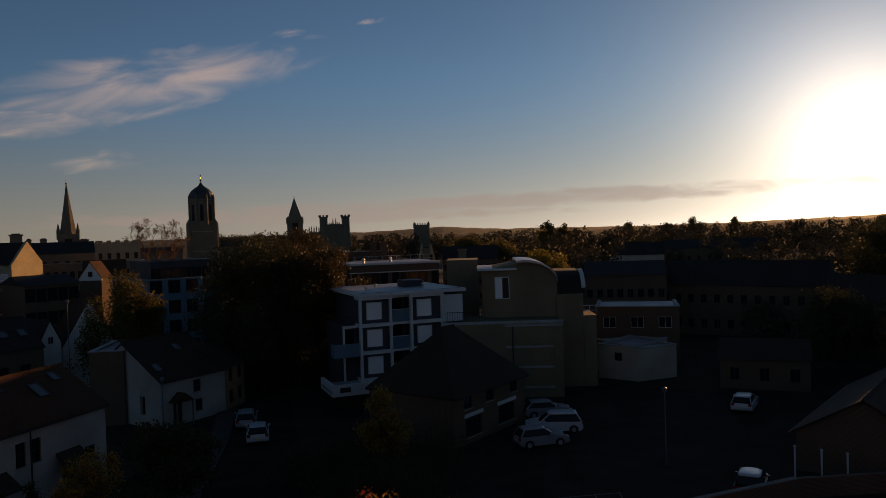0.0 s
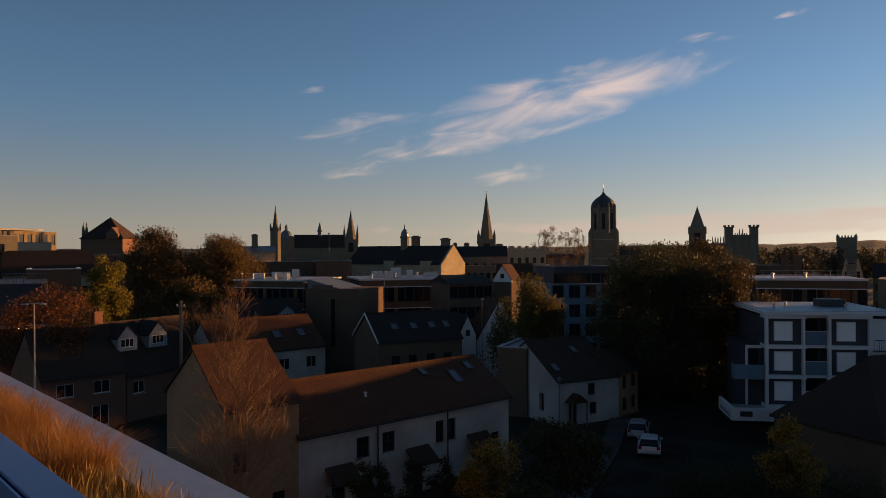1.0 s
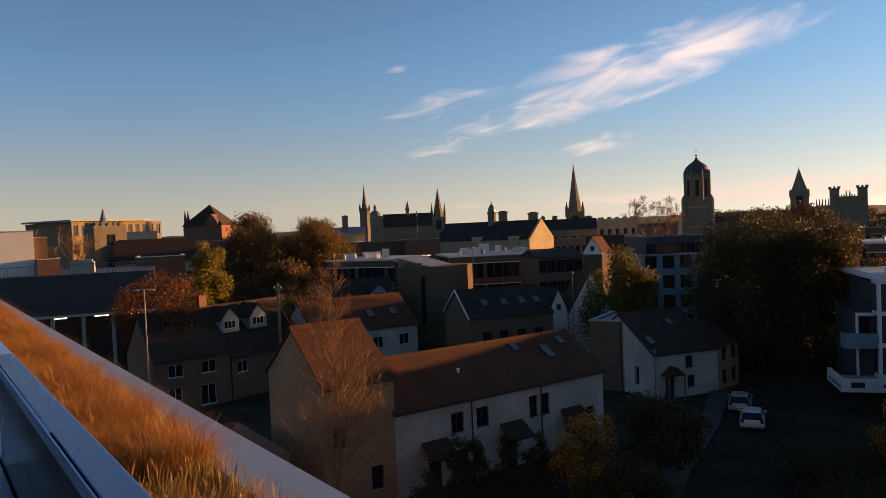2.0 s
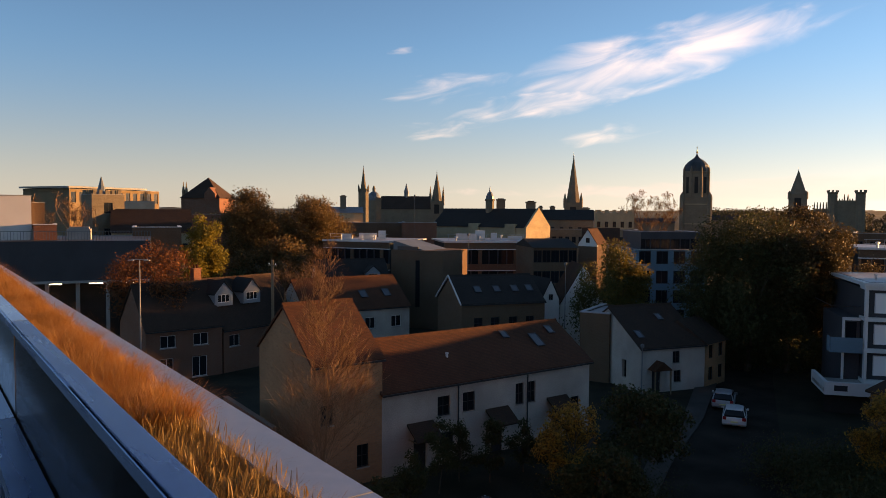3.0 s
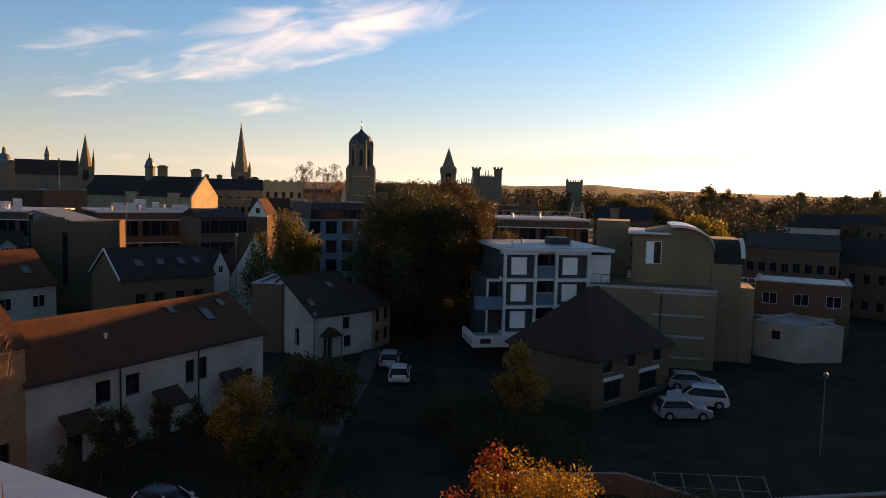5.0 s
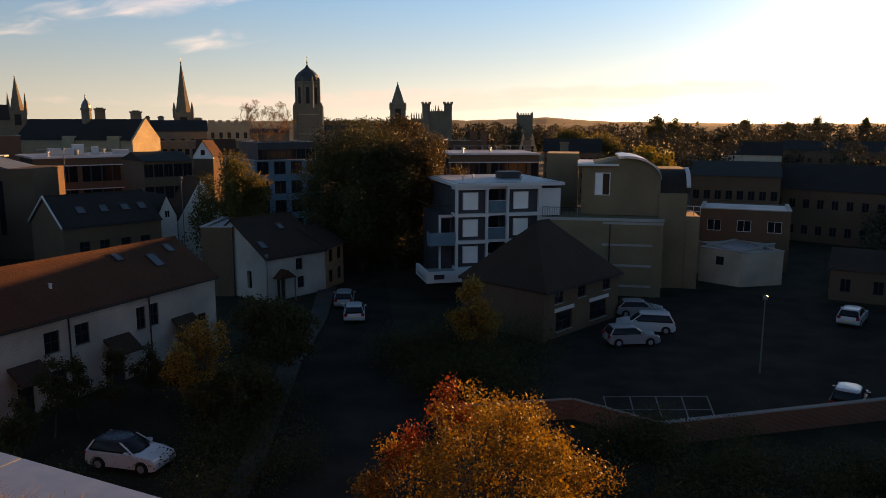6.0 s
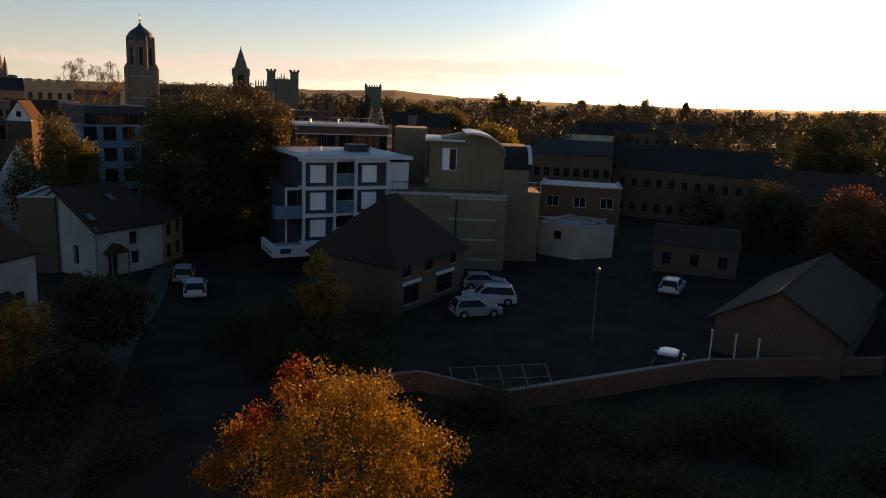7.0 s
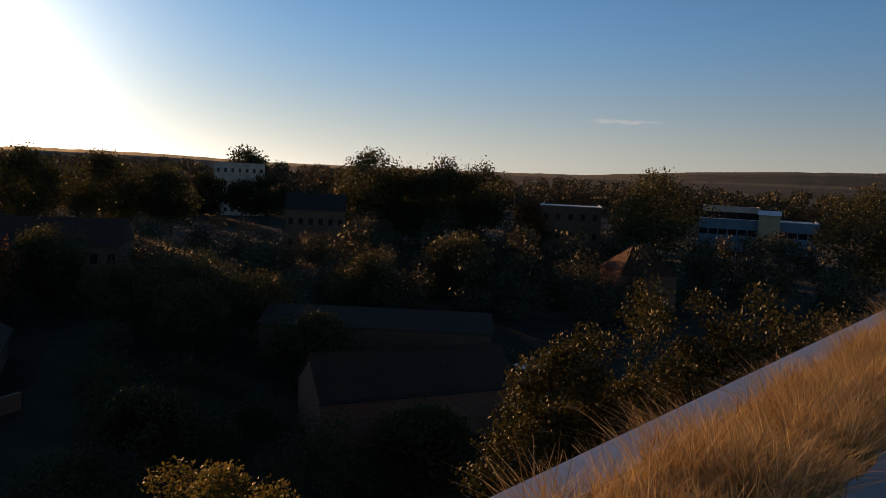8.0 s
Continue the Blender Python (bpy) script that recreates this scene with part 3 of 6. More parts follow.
def painted_line(a, b, w, z=0.03):
    n = (b - a).length
    o = part("painted_line", boxes((0, n, -w / 2, w / 2, 0, 0.006)), PAINT_LINE)
    o.matrix_world = heading((a.x, a.y, z), b)
    return tagged(o, "worn white painted line on asphalt", "road marking", "painted lines", "structure")


g00, g10, g11, g01 = at(-4.6, 44.3), at(-12.3, 46.2), at(-13.2, 41.6), at(-5.2, 39.9)
for i in range(5):
    painted_line(g00.lerp(g10, i / 4), g01.lerp(g11, i / 4), 0.09)
for f in (0.03, 0.5):
    painted_line(g00.lerp(g01, f), g10.lerp(g11, f), 0.09)

# ---- the roof edge where the camera stands ----
EDGE = heading((0, 0, 0), (math.cos(radians(-17.1)), math.sin(radians(-17.1)), 0))   # x along the edge, y outwards
X0, X1 = -30.0, 16.0
wall_in = part("roof_building", boxes((X0, X1, 0.3, 1.29, 0, 14.85), (X0, X1, -14, 0.3, 0, 14.7)), BRICK_BROWN)
wall_in.matrix_world = EDGE
tagged(wall_in, "buff brick building under the roof terrace", "building", kind="structure")
deck = part("terrace_floor", boxes((X0, X1, -14, 0.36, 14.7, 14.85)), DECK)
deck.matrix_world = EDGE
tagged(deck, "grey paved roof terrace floor", "floor", kind="structure")
para = part("parapet_wall", boxes((X0, X1, 1.13, 1.3, 14.85, 15.44)), BUFF)
para.matrix_world = EDGE
tagged(para, "low brick parapet holding a planter", "wall", kind="structure")
side = part("planter_side", boxes((X0, X1, 0.52, 0.58, 14.85, 15.38)), PANEL)
side.matrix_world = EDGE
tagged(side, "pale blue grey metal side of the planter", "planter", kind="structure")
soil = part("planter_soil", boxes((X0, X1, 0.58, 1.13, 14.85, 15.44)), SOIL)
soil.matrix_world = EDGE
tagged(soil, "dark soil in the roof edge planter", "soil", kind="structure")
coping = thing("coping", EDGE, "pale grey coping slabs along the roof edge", "coping", kind="structure")
bm = bmesh.new()
box(bm, 0.002, 2.398, 1.09, 1.335, 15.42, 15.5)
bmesh.ops.bevel(bm, geom=list(bm.edges), offset=0.004, segments=2, affect="EDGES")
slab = part("coping_slab", bm, COPING, coping)
joint_x = -2.26
k0 = math.ceil((X0 - joint_x) / 2.4)
k1 = math.floor((X1 - joint_x) / 2.4)
slab.location.x = joint_x + 2.4 * k0
for k in range(k0 + 1, k1):
    o = new("coping_slab", slab.data)
    o.parent = coping
    o.location.x = joint_x + 2.4 * k

rail = thing("glass_balustrade", EDGE, "glass balustrade with shade in its dark colour, and a steel cap rail in reflected sky blue", "balustrade")
bm = boxes((0.004, 2.996, 0.42, 0.5, 15.9, 15.95))
bmesh.ops.bevel(bm, geom=list(bm.edges), offset=0.008, segments=2, affect="EDGES")
cap = part("cap_rail", bm, SKY_STEEL, rail)
# The pane's dark look, shade and dark reflection, is put into its colour.
glass_m = material("shade_dark_glass", (0.035, 0.03, 0.022), 0.14, vary=0.15, bump=0, spec=0.5)
pane = part("glass_pane", boxes((0.02, 2.98, 0.437, 0.453, 14.95, 15.9)), glass_m, rail)
bm = boxes((0.004, 2.996, 0.31, 0.43, 15.44, 15.5), (0.004, 2.996, 0.37, 0.42, 14.85, 15.44))
shoe = part("ledge", bm, SKY_STEEL, rail, "steel ledge along the foot of the glass, reflected sky's blue in its colour")
for i, k in enumerate(range(-10, 2)):
    x = -7.0 + 3.0 * (k + 1)
    if x > -3.9:
        break
    for src in (cap, pane, shoe):
        if i == 0:
            src.location.x = x
        else:
            o = new(src.name.split(".")[0], src.data)
            o.parent = rail
            o.location.x = x
for x in (-4.0, -1.0):
    for src in (cap, pane, shoe):
        o = new(src.name.split(".")[0], src.data)
        o.parent = rail
        o.location.x = x


def blades(name, label, n, x0, x1, y0, y1, z, h0, h1, mat, seed, lean, width=0.0035, head=0.0, clump=0.0, out=0.15):
    """Blades of grass that bend over, as one mesh in the frame of the roof edge."""
    rs = np.random.RandomState(seed)
    x, y = rs.uniform(x0, x1, n), rs.uniform(y0, y1, n)
    if clump:
        tx, ty = np.round(x / clump), np.round(y / clump)
        hsh = np.sin(tx * 12.9898 + ty * 78.233) * 43758.5453
        hsh -= np.floor(hsh)
        x = tx * clump + (x - tx * clump) * 0.6 + (hsh - 0.5) * clump * 0.7
        ww = 0.75 + 0.5 * hsh
    else:
        ww = np.ones(n)
    h = (h0 + (h1 - h0) * rs.beta(1.6, 2.0, n)) * ww
    th = rs.uniform(0, 2 * np.pi, n)
    bend = rs.uniform(0.25, 1.0, n) * lean
    dx, dy = np.cos(th) * bend + 0.08 * lean, np.sin(th) * bend + out * lean
    px, py = -np.sin(th), np.cos(th)
    rows, K = [], 4
    for k in range(K + 1):
        f = k / K
        cx, cy, cz = x + dx * h * f ** 1.8, y + dy * h * f ** 1.8, z + h * (f - 0.35 * bend * f ** 2.4)
        w = width * (1 - 0.75 * f) + (head * (1 if k == K - 1 else 0.35 if k == K else 0))
        rows.append(np.stack([cx - px * w, cy - py * w, cz], 1))
        rows.append(np.stack([cx + px * w, cy + py * w, cz], 1))
    v = np.stack(rows, 1).reshape(-1, 3)
    base = np.arange(n)[:, None] * (2 * K + 2)
    f = np.concatenate([base + np.array([[2 * k, 2 * k + 1, 2 * k + 3, 2 * k + 2]]) for k in range(K)], 0)
    m = len(f)
    me = bpy.data.meshes.new(name)
    me.vertices.add(len(v))
    me.vertices.foreach_set("co", v.ravel())
    me.loops.add(4 * m)
    me.loops.foreach_set("vertex_index", f.astype(np.int32).ravel())
    me.polygons.add(m)
    me.polygons.foreach_set("loop_start", np.arange(0, 4 * m, 4, dtype=np.int32))
    me.update(calc_edges=True)
    me.materials.append(mat)
    ob = new(name, me)
    ob.matrix_world = EDGE
    return tagged(ob, label, "grass", kind="stuff")


blades("dry_grass", "dense dry orange feather grass in the roof planter", 70000, -9, -3.4, 0.58, 1.12, 15.44, 0.08, 0.24, STRAW, 3, 1.05, 0.0013, clump=0.24, out=0.05)
blades("dry_grass", "dry orange feather grass further along the planter", 45000, -20, -9, 0.58, 1.14, 15.44, 0.09, 0.25, STRAW, 4, 0.95, 0.0022, clump=0.22)
blades("dry_grass", "straw coloured feather grass at the planter's end", 6000, -30, -20, 0.6, 1.12, 15.44, 0.12, 0.3, STRAW, 8, 0.9, 0.006, clump=0.25)
blades("dry_grass", "tall dry golden feather grass leaning over the coping", 34000, 2.4, 9.5, 0.38, 1.02, 15.44, 0.12, 0.42, STRAW_PALE, 5, 1.15, 0.0024, clump=0.3, out=0.05)
blades("seed_stalks", "thin brown seed heads standing in the planter", 5200, -3.8, 2.8, 0.6, 1.12, 15.44, 0.06, 0.18, SEED, 6, 0.35, 0.0007, 0.0018)
blades("low_grass", "short straw tufts under the seed heads", 78000, -3.8, 2.6, 0.58, 1.12, 15.44, 0.04, 0.14, SEED, 7, 1.0, 0.0010, clump=0.2)

# ---- cottages along the lane ----
p, q = at(41.7, 45), at(25.65, 56.5)
row_holes = [opening(p, q, 36.85, 1.0, 3.2, 4.5), opening(p, q, 34.9, 1.0, 3.2, 4.5), opening(p, q, 30.95, 0.75, 3.0, 4.5), opening(p, q, 30.05, 0.8, 3.0, 4.5),
             opening(p, q, 38.7, 1.0, 0, 2.0), opening(p, q, 36.6, 1.1, 0.9, 2.1), opening(p, q, 32.7, 1.0, 0, 2.0), opening(p, q, 28.1, 1.0, 0, 2.0), opening(p, q, 26.7, 0.9, 1.6, 2.8)]
s_split = along(p, q, 30.4)
row = house("cottage_row", "white rendered cottage row with a long clay tiled roof", p, q, 7.6, 5.3, 7.75, RENDER, TILE, row_holes, chimney=None, frames=DARK)
part("drainpipe", turned([(0.05, 0.1), (0.05, 5.25)], 8, 0, s_split, -0.09), DARK, row)
part("drainpipe", turned([(0.05, 0.1), (0.05, 5.25)], 8, 0, along(p, q, 35.77), -0.09), DARK, row)
for a in (38.7, 32.7, 28.1):
    s = along(p, q, a)
    bm = bmesh.new()
    prism(bm, [(-1.25, 2.2), (-1.2, 2.1), (0.0, 2.95), (0.0, 3.1)], "x", s - 1.0, s + 1.0)
    cn = part("porch_canopy", bm, TILE_DARK, row)
    for e in (-0.9, 0.84):
        part("bracket", boxes((s + e, s + e + 0.06, -1.0, -0.02, 2.06, 2.12)), WOOD, cn)
back = Vector((-(q - p).y, (q - p).x, 0)).normalized()
for a, f, w, l in ((32.0, 0.7, 0.6, 0.8), (29.3, 0.42, 0.8, 1.4), (28.5, 0.68, 0.65, 0.9)):
    slope_light(row, along(p + back * f * 3.8, q + back * f * 3.8, a) - w / 2, f, w, l, 7.6, 5.3, 7.75)
part("roof_vent", turned([(0.09, 6.3), (0.09, 6.8), (0.12, 6.82), (0.12, 6.9)], 8, 0, along(p, q, 35.4), 1.8), WHITE, row)

p2 = Vector((-31.35, 29.2, 0))
q2 = Vector((-29.93, 33.62, 0))
gable_house = house("gable_house", "tall rubble stone house with a clay tiled roof", p2, q2, 8.2, 7.5, 10.5, RUBBLE, TILE,
                    [(0.5, 1.3, 3.9, 5.1), (2.9, 3.7, 1.0, 2.4)], over=0.2, frames=DARK)
strip("garden_wall", [(-32.5, 27.5), (-40.5, 30.2), (-40.6, 29.9), (-32.6, 27.2)], 0, 4.2, BRICK, "tall red brick garden wall", "wall")

p, q = at(21.85, 69), at(17.3, 73.5)
wh = house("corner_house", "white rendered house with a dark tiled roof", p, q, 10.4, 4.1, 7.2, RENDER, TILE_DARK,
           [opening(p, q, 19.3, 0.8, 2.6, 3.7), opening(p, q, 19.2, 0.8, 0.8, 1.9), opening(p, q, 20.7, 0.95, 0, 2.05)], left_holes=[(2.2, 2.9, 1.0, 2.7)], over=0.15, frames=DARK)
s = along(p, q, 20.7)
bm = bmesh.new()
prism(bm, [(s - 1.0, 2.2), (s + 1.0, 2.2), (s, 3.0)], "y", -1.1, 0)
part("porch_roof", bm, TILE, wh)
for e in (-0.9, 0.8):
    part("porch_post", boxes((s + e, s + e + 0.1, -1.05, -0.95, 0, 2.2)), WOOD, wh)
slope_light(wh, 0.5, 0.2, 0.7, 1.1, 10.4, 4.1, 7.2)
slope_light(wh, 4.2, 0.6, 0.7, 1.0, 10.4, 4.1, 7.2)
block("flat_roofed_extension", "brown brick extension with a pale flat roof", 26.4, 24.2, 73.5, 6.7, 7.5, BRICK_BROWN, d1=72.6, band=FELT)
block("garden_building", "stone two storey annexe beside the lane", 17.2, 15.9, 73.5, 4.2, 6, RUBBLE, rows=2, cols=2, frames=DARK, roof=2.0, roof_mat=TILE_DARK, d1=77)

p, q = at(35.5, 79), at(29.1, 83)
bh = house("brick_house", "brown brick house with a slate roof and skylights", p, q, 8.0, 6.5, 9.1, BRICK_BROWN, SLATE,
           [opening(p, q, a, 1.0, 3.8, 5.0) for a in (34.2, 32.9, 31.5, 30.2)], over=0.15, frames=DARK)
for x in (2.1, 4.4, 6.6, 8.4):
    slope_light(bh, x, 0.35, 0.8, 1.1, 8.0, 6.5, 9.1)
bm = bmesh.new()
prism(bm, [(-0.18, 6.45), (4.0, 9.26), (4.0, 9.42), (-0.18, 6.6)], "x", -0.25, -0.12)
part("barge_board", bm, WHITE, bh)
bm = bmesh.new()
prism(bm, [(8.18, 6.45), (4.0, 9.26), (4.0, 9.42), (8.18, 6.6)], "x", -0.25, -0.12)
part("barge_board", bm, WHITE, bh)

p, q = at(47.5, 80), at(39.58, 86)
wb = house("back_house", "white rendered house with a clay tiled roof", p, q, 8.0, 5.5, 8.6, RENDER, TILE,
           [opening(p, q, 40.6, 1.3, 3.2, 4.5), opening(p, q, 42.6, 1.3, 3.2, 4.5), opening(p, q, 45.0, 1.3, 3.2, 4.5)], over=0.2, bars=1)
slope_light(wb, along(p, q, 42.9), 0.3, 0.9, 1.2, 8.0, 5.5, 8.6)
slope_light(wb, along(p, q, 41.1), 0.3, 0.9, 1.2, 8.0, 5.5, 8.6)


def dormer(h, x, w, z0, z1, apex, y0, y1, cheek=None):
    """A gabled dormer with a window, on a roof slope; its front stands at y0."""
    cheek = cheek or PALE_BOARD
    bm = bmesh.new()
    opened_wall(bm, x - w / 2, x + w / 2, z0, z1, [(x - w * 0.33, x + w * 0.33, z0 + 0.35, z1 - 0.1)], 0.15, y0)
    prism(bm, [(x - w / 2, z1), (x + w / 2, z1), (x, apex)], "y", y0, y0 + 0.15)
    d = part("dormer", bm, cheek, h)
    part("cheek", boxes((x - w / 2, x - w / 2 + 0.1, y0 + 0.15, y1, z0, z1), (x + w / 2 - 0.1, x + w / 2, y0 + 0.15, y1, z0, z1)), cheek, d)
    bm = bmesh.new()
    k = 0.14
    prism(bm, [(x - w / 2 - k, z1 - k * 0.9), (x, apex + 0.02), (x + w / 2 + k, z1 - k * 0.9), (x + w / 2 + k, z1 - k * 0.9 + 0.1), (x, apex + 0.14), (x - w / 2 - k, z1 - k * 0.9 + 0.1)], "y", y0 - 0.1, y1)
    part("dormer_roof", bm, SLATE, d)
    bm = boxes((x - w * 0.33, x + w * 0.33, y0 + 0.05, y0 + 0.1, z0 + 0.35, z0 + 0.41), (x - w * 0.33, x + w * 0.33, y0 + 0.05, y0 + 0.1, z1 - 0.16, z1 - 0.1))
    for i in range(4):
        xx = x - w * 0.33 + (w * 0.66 - 0.05) * i / 3
        box(bm, xx, xx + 0.05, y0 + 0.05, y0 + 0.1, z0 + 0.41, z1 - 0.16)
    part("casement", bm, WHITE, d)
    part("pane", boxes((x - w * 0.32, x + w * 0.32, y0 + 0.07, y0 + 0.08, z0 + 0.36, z1 - 0.11)), GLASS, d)


p, q = at(46.5, 97), at(41.0, 99)
db = house("slate_house", "low house with a dark slate roof and a dormer", p, q, 8, 6.5, 9.7, RENDER, SLATE, (), over=0.2)
dormer(db, along(p, q, 42.3), 1.9, 7.2, 8.3, 9.1, 0.6, 3.4)

p, q = at(59.0, 74.5), at(53.7, 77)
ha = house("terrace_house", "red brick terrace house with a dark tiled roof", p, q, 8.4, 5.0, 8.9, BRICK, TILE_DARK,
           [opening(p, q, 57.5, 1.5, 3.2, 4.4), opening(p, q, 55.2, 1.5, 3.2, 4.4), opening(p, q, 57.6, 1.3, 0.9, 2.2), opening(p, q, 55.3, 1.5, 0.1, 2.1)], over=0.2, bars=1)
p, q = at(53.6, 77.2), at(47.8, 84)
hb = house("dormer_house", "brick house with a dark roof and white dormers", p, q, 9.5, 4.4, 9.0, BRICK, TILE_DARK,
           [opening(p, q, 52.8, 1.3, 2.6, 3.8), opening(p, q, 50.0, 1.3, 2.6, 3.8)], over=0.2, bars=1, chimney=(-0.3, 0.9, 10.3, BRICK))
dormer(hb, along(p, q, 53.2) + 0.6, 2.2, 6.6, 7.9, 9.1, 1.6, 4.3)
dormer(hb, along(p, q, 50.8), 2.2, 6.6, 7.9, 9.1, 1.6, 4.3)

# white gables beyond the cottages
p, q = at(29.3, 88), at(28.0, 89)
sg = thing("small_gable", heading(p, q), "small white gable with a window", "house")
bm = bmesh.new()
n = (q - p).length
opened_wall(bm, 0, n, 0, 6.1, [])
prism(bm, [(0, 6.1), (n, 6.1), (n / 2, 8.4)], "y", 0, 0.3)
box(bm, 0, n, 0.3, 6, 0, 6.05)
part("wall", bm, WHITEWASH, sg)
part("window_frame", boxes((n / 2 - 0.3, n / 2 + 0.3, -0.04, 0.0, 6.0, 6.8)), WHITE, sg)
part("pane", boxes((n / 2 - 0.24, n / 2 - 0.02, -0.05, -0.04, 6.06, 6.74), (n / 2 + 0.02, n / 2 + 0.24, -0.05, -0.04, 6.06, 6.74)), GLASS, sg)
bm = bmesh.new()
prism(bm, [(-0.15, 6.0), (n / 2, 8.45), (n + 0.15, 6.0), (n + 0.15, 6.15), (n / 2, 8.62), (-0.15, 6.15)], "y", -0.1, 6)
part("roof", bm, SLATE, sg)
p, q = at(27.9, 92), at(24.6, 93)
n = (q - p).length
wg = thing("white_gable_house", heading(p, q), "tall white rendered gable of an old house", "house")
bm = bmesh.new()
box(bm, 0, n, 0, 9, 0, 5.0)
prism(bm, [(0, 5.0), (n, 5.0), (n * 0.57, 9.7), (n * 0.5, 9.7)], "y", 0, 9)
part("wall", bm, WHITEWASH, wg)
bm = bmesh.new()
prism(bm, [(-0.2, 4.8), (n * 0.53, 9.8), (n + 0.2, 4.8), (n + 0.2, 5.0), (n * 0.53, 10.0), (-0.2, 5.0)], "y", 0.25, 9.2)
part("roof", bm, TILE, wg)

# ---- flats ----
p, q = at(7.1, 71.5), at(-1.0, 75)
FL = heading(p, q)
nF = (q - p).length
flats = thing("apartment_block", FL, "modern flats with white frames, grey cladding and glass balconies", "building")
levels = [2.5, 5.15, 7.8, 10.45]
f1, f2, f3 = (0.0, 3.25), (5.2, 8.7), (8.7, nF)
part("core", boxes((0.06, f1[1], 0.5, 12, 0, 10.2), (f1[1], f2[0], 1.6, 12, 0, 10.2), (f2[0], nF, 0.5, 12, 0, 10.2)), CLAD, flats)
for z in levels:
    part("floor_slab", boxes((-0.05, f1[1] + 0.1, -0.12, 1.7, z - 0.32, z), (f1[1] + 0.1, f2[0] - 0.1, 0.5, 1.7, z - 0.3, z - 0.05), (f2[0] - 0.1, f2[1] + 0.05, -0.12, 1.7, z - 0.32, z)), WHITE, flats)
for z0, z1 in zip(levels, levels[1:]):
    for a, b in (f1, f2):
        part("frame_post", boxes((a, a + 0.2, -0.1, 0.46, z0, z1 - 0.32)), WHITE, flats)
        part("frame_post", boxes((b - 0.2, b, -0.1, 0.46, z0, z1 - 0.32)), WHITE, flats)
        part("cladding", boxes((a + 0.2, b - 0.2, 0.35, 0.49, z0, z1 - 0.32)), CLAD, flats)
        w = part("window", boxes((a + 0.75, a + 0.82, 0.27, 0.35, z0 + 0.35, z1 - 0.6), (a + 2.25, a + 2.32, 0.27, 0.35, z0 + 0.35, z1 - 0.6), (a + 0.82, a + 2.25, 0.27, 0.35, z1 - 0.67, z1 - 0.6)), WHITE, flats)
        part("blind", boxes((a + 0.82, a + 2.25, 0.29, 0.33, z0 + 0.35, z1 - 0.67)), BLIND, w)
    part("balcony_glass", boxes((f1[1], f2[0], 0.42, 0.45, z0, z0 + 1.15)), BLUE_RENDER, flats, "blue tinted glass balcony front")
    part("balcony_rail", boxes((f1[1], f2[0], 0.40, 0.47, z0 + 1.15, z0 + 1.2)), WHITE, flats)
    part("balcony_door", boxes((f1[1] + 0.5, f2[0] - 0.4, 1.55, 1.6, z0, z1 - 0.5)), GLASS, flats)
part("roof", boxes((-0.2, nF + 0.2, -0.3, 12.2, 10.45, 10.75)), WHITE, flats, "flat roof edged in white")
part("roof_membrane", boxes((0.2, nF - 0.2, 0.1, 11.8, 10.75, 10.8)), FELT, flats)
part("roof_upstand", boxes((6.2, 8.4, 5, 7, 10.8, 11.5)), CLAD, flats)
for x, y in ((1.5, 3), (3.4, 6), (7.5, 2.5), (9.4, 8)):
    part("roof_vent", turned([(0.1, 10.8), (0.1, 11.15), (0.18, 11.17), (0.18, 11.25)], 8, 0, x, y), ZINC, flats)
part("side_wall", boxes((f2[1], nF, 0.2, 0.49, 7.4, 10.13)), WHITE, flats)
part("side_wing", boxes((-1.3, 0.0, 1.4, 9, 0, 7.5)), CLAD, flats)
part("wing_frame", boxes((-1.42, -1.24, 1.2, 1.4, 2.2, 7.5), (-1.42, 0.0, 1.15, 1.4, 7.35, 7.6), (-1.24, -0.1, 1.2, 1.4, 4.95, 5.15)), WHITE, flats)
part("wing_window", boxes((-1.1, -0.3, 1.34, 1.39, 5.3, 7.2)), GLASS, flats)
part("wing_balcony", boxes((-2.6, -0.1, 0.1, 1.4, 4.7, 4.95), (-2.6, -2.55, 0.1, 1.4, 4.95, 6.0), (-2.6, -0.1, 0.1, 0.14, 4.95, 6.0)), BLUE_RENDER, flats)
part("wing_rail", boxes((-2.3, 0, 1.4, 1.46, 8.5, 8.56), (-2.3, -2.24, 1.46, 8, 8.5, 8.56)), DARK, flats)
part("podium_wall", boxes((-3.6, 5.4, -3.0, -2.7, 1.7, 2.75), (-3.6, -3.3, -2.7, 2, 1.7, 2.75)), WHITE, flats)
part("podium_floor", boxes((-3.6, nF, -2.7, 1.6, 1.9, 2.2)), CONCRETE, flats)
# Near-black sheet: the shade under the podium, put in as colour.
part("podium_shade_sheet", boxes((-3.4, nF, -2.0, -1.9, 0, 1.9)), ROOM_SHADE, flats)
part("podium_vent", boxes((-2.9, -1.9, -3.03, -3.0, 2.05, 2.5)), DARK, flats)

# ---- brown brick block with the barrel roof ----
p, q = at(3.5, 72.5), at(-8.6, 72.5)
nB = (q - p).length
bb = thing("barrel_block", heading(p, q), "brown brick block with curved metal roofs", "building")
bm = bmesh.new()
opened_wall(bm, 3.7, nB, 0, 7.3, [])
box(bm, 3.7, nB, 0.3, 8, 0, 7.25)
part("lower_wall", bm, BUFF, bb)
for z in (0.9, 2.9, 4.9, 7.0):
    part("string_course", boxes((nB - 5.6, nB + 0.06, -0.06, 0.0, z, z + 0.22)), CONCRETE, bb)
part("corner_pier", boxes((nB - 0.9, nB + 0.02, -0.1, -0.062, 0, 7.0)), BUFF, bb)
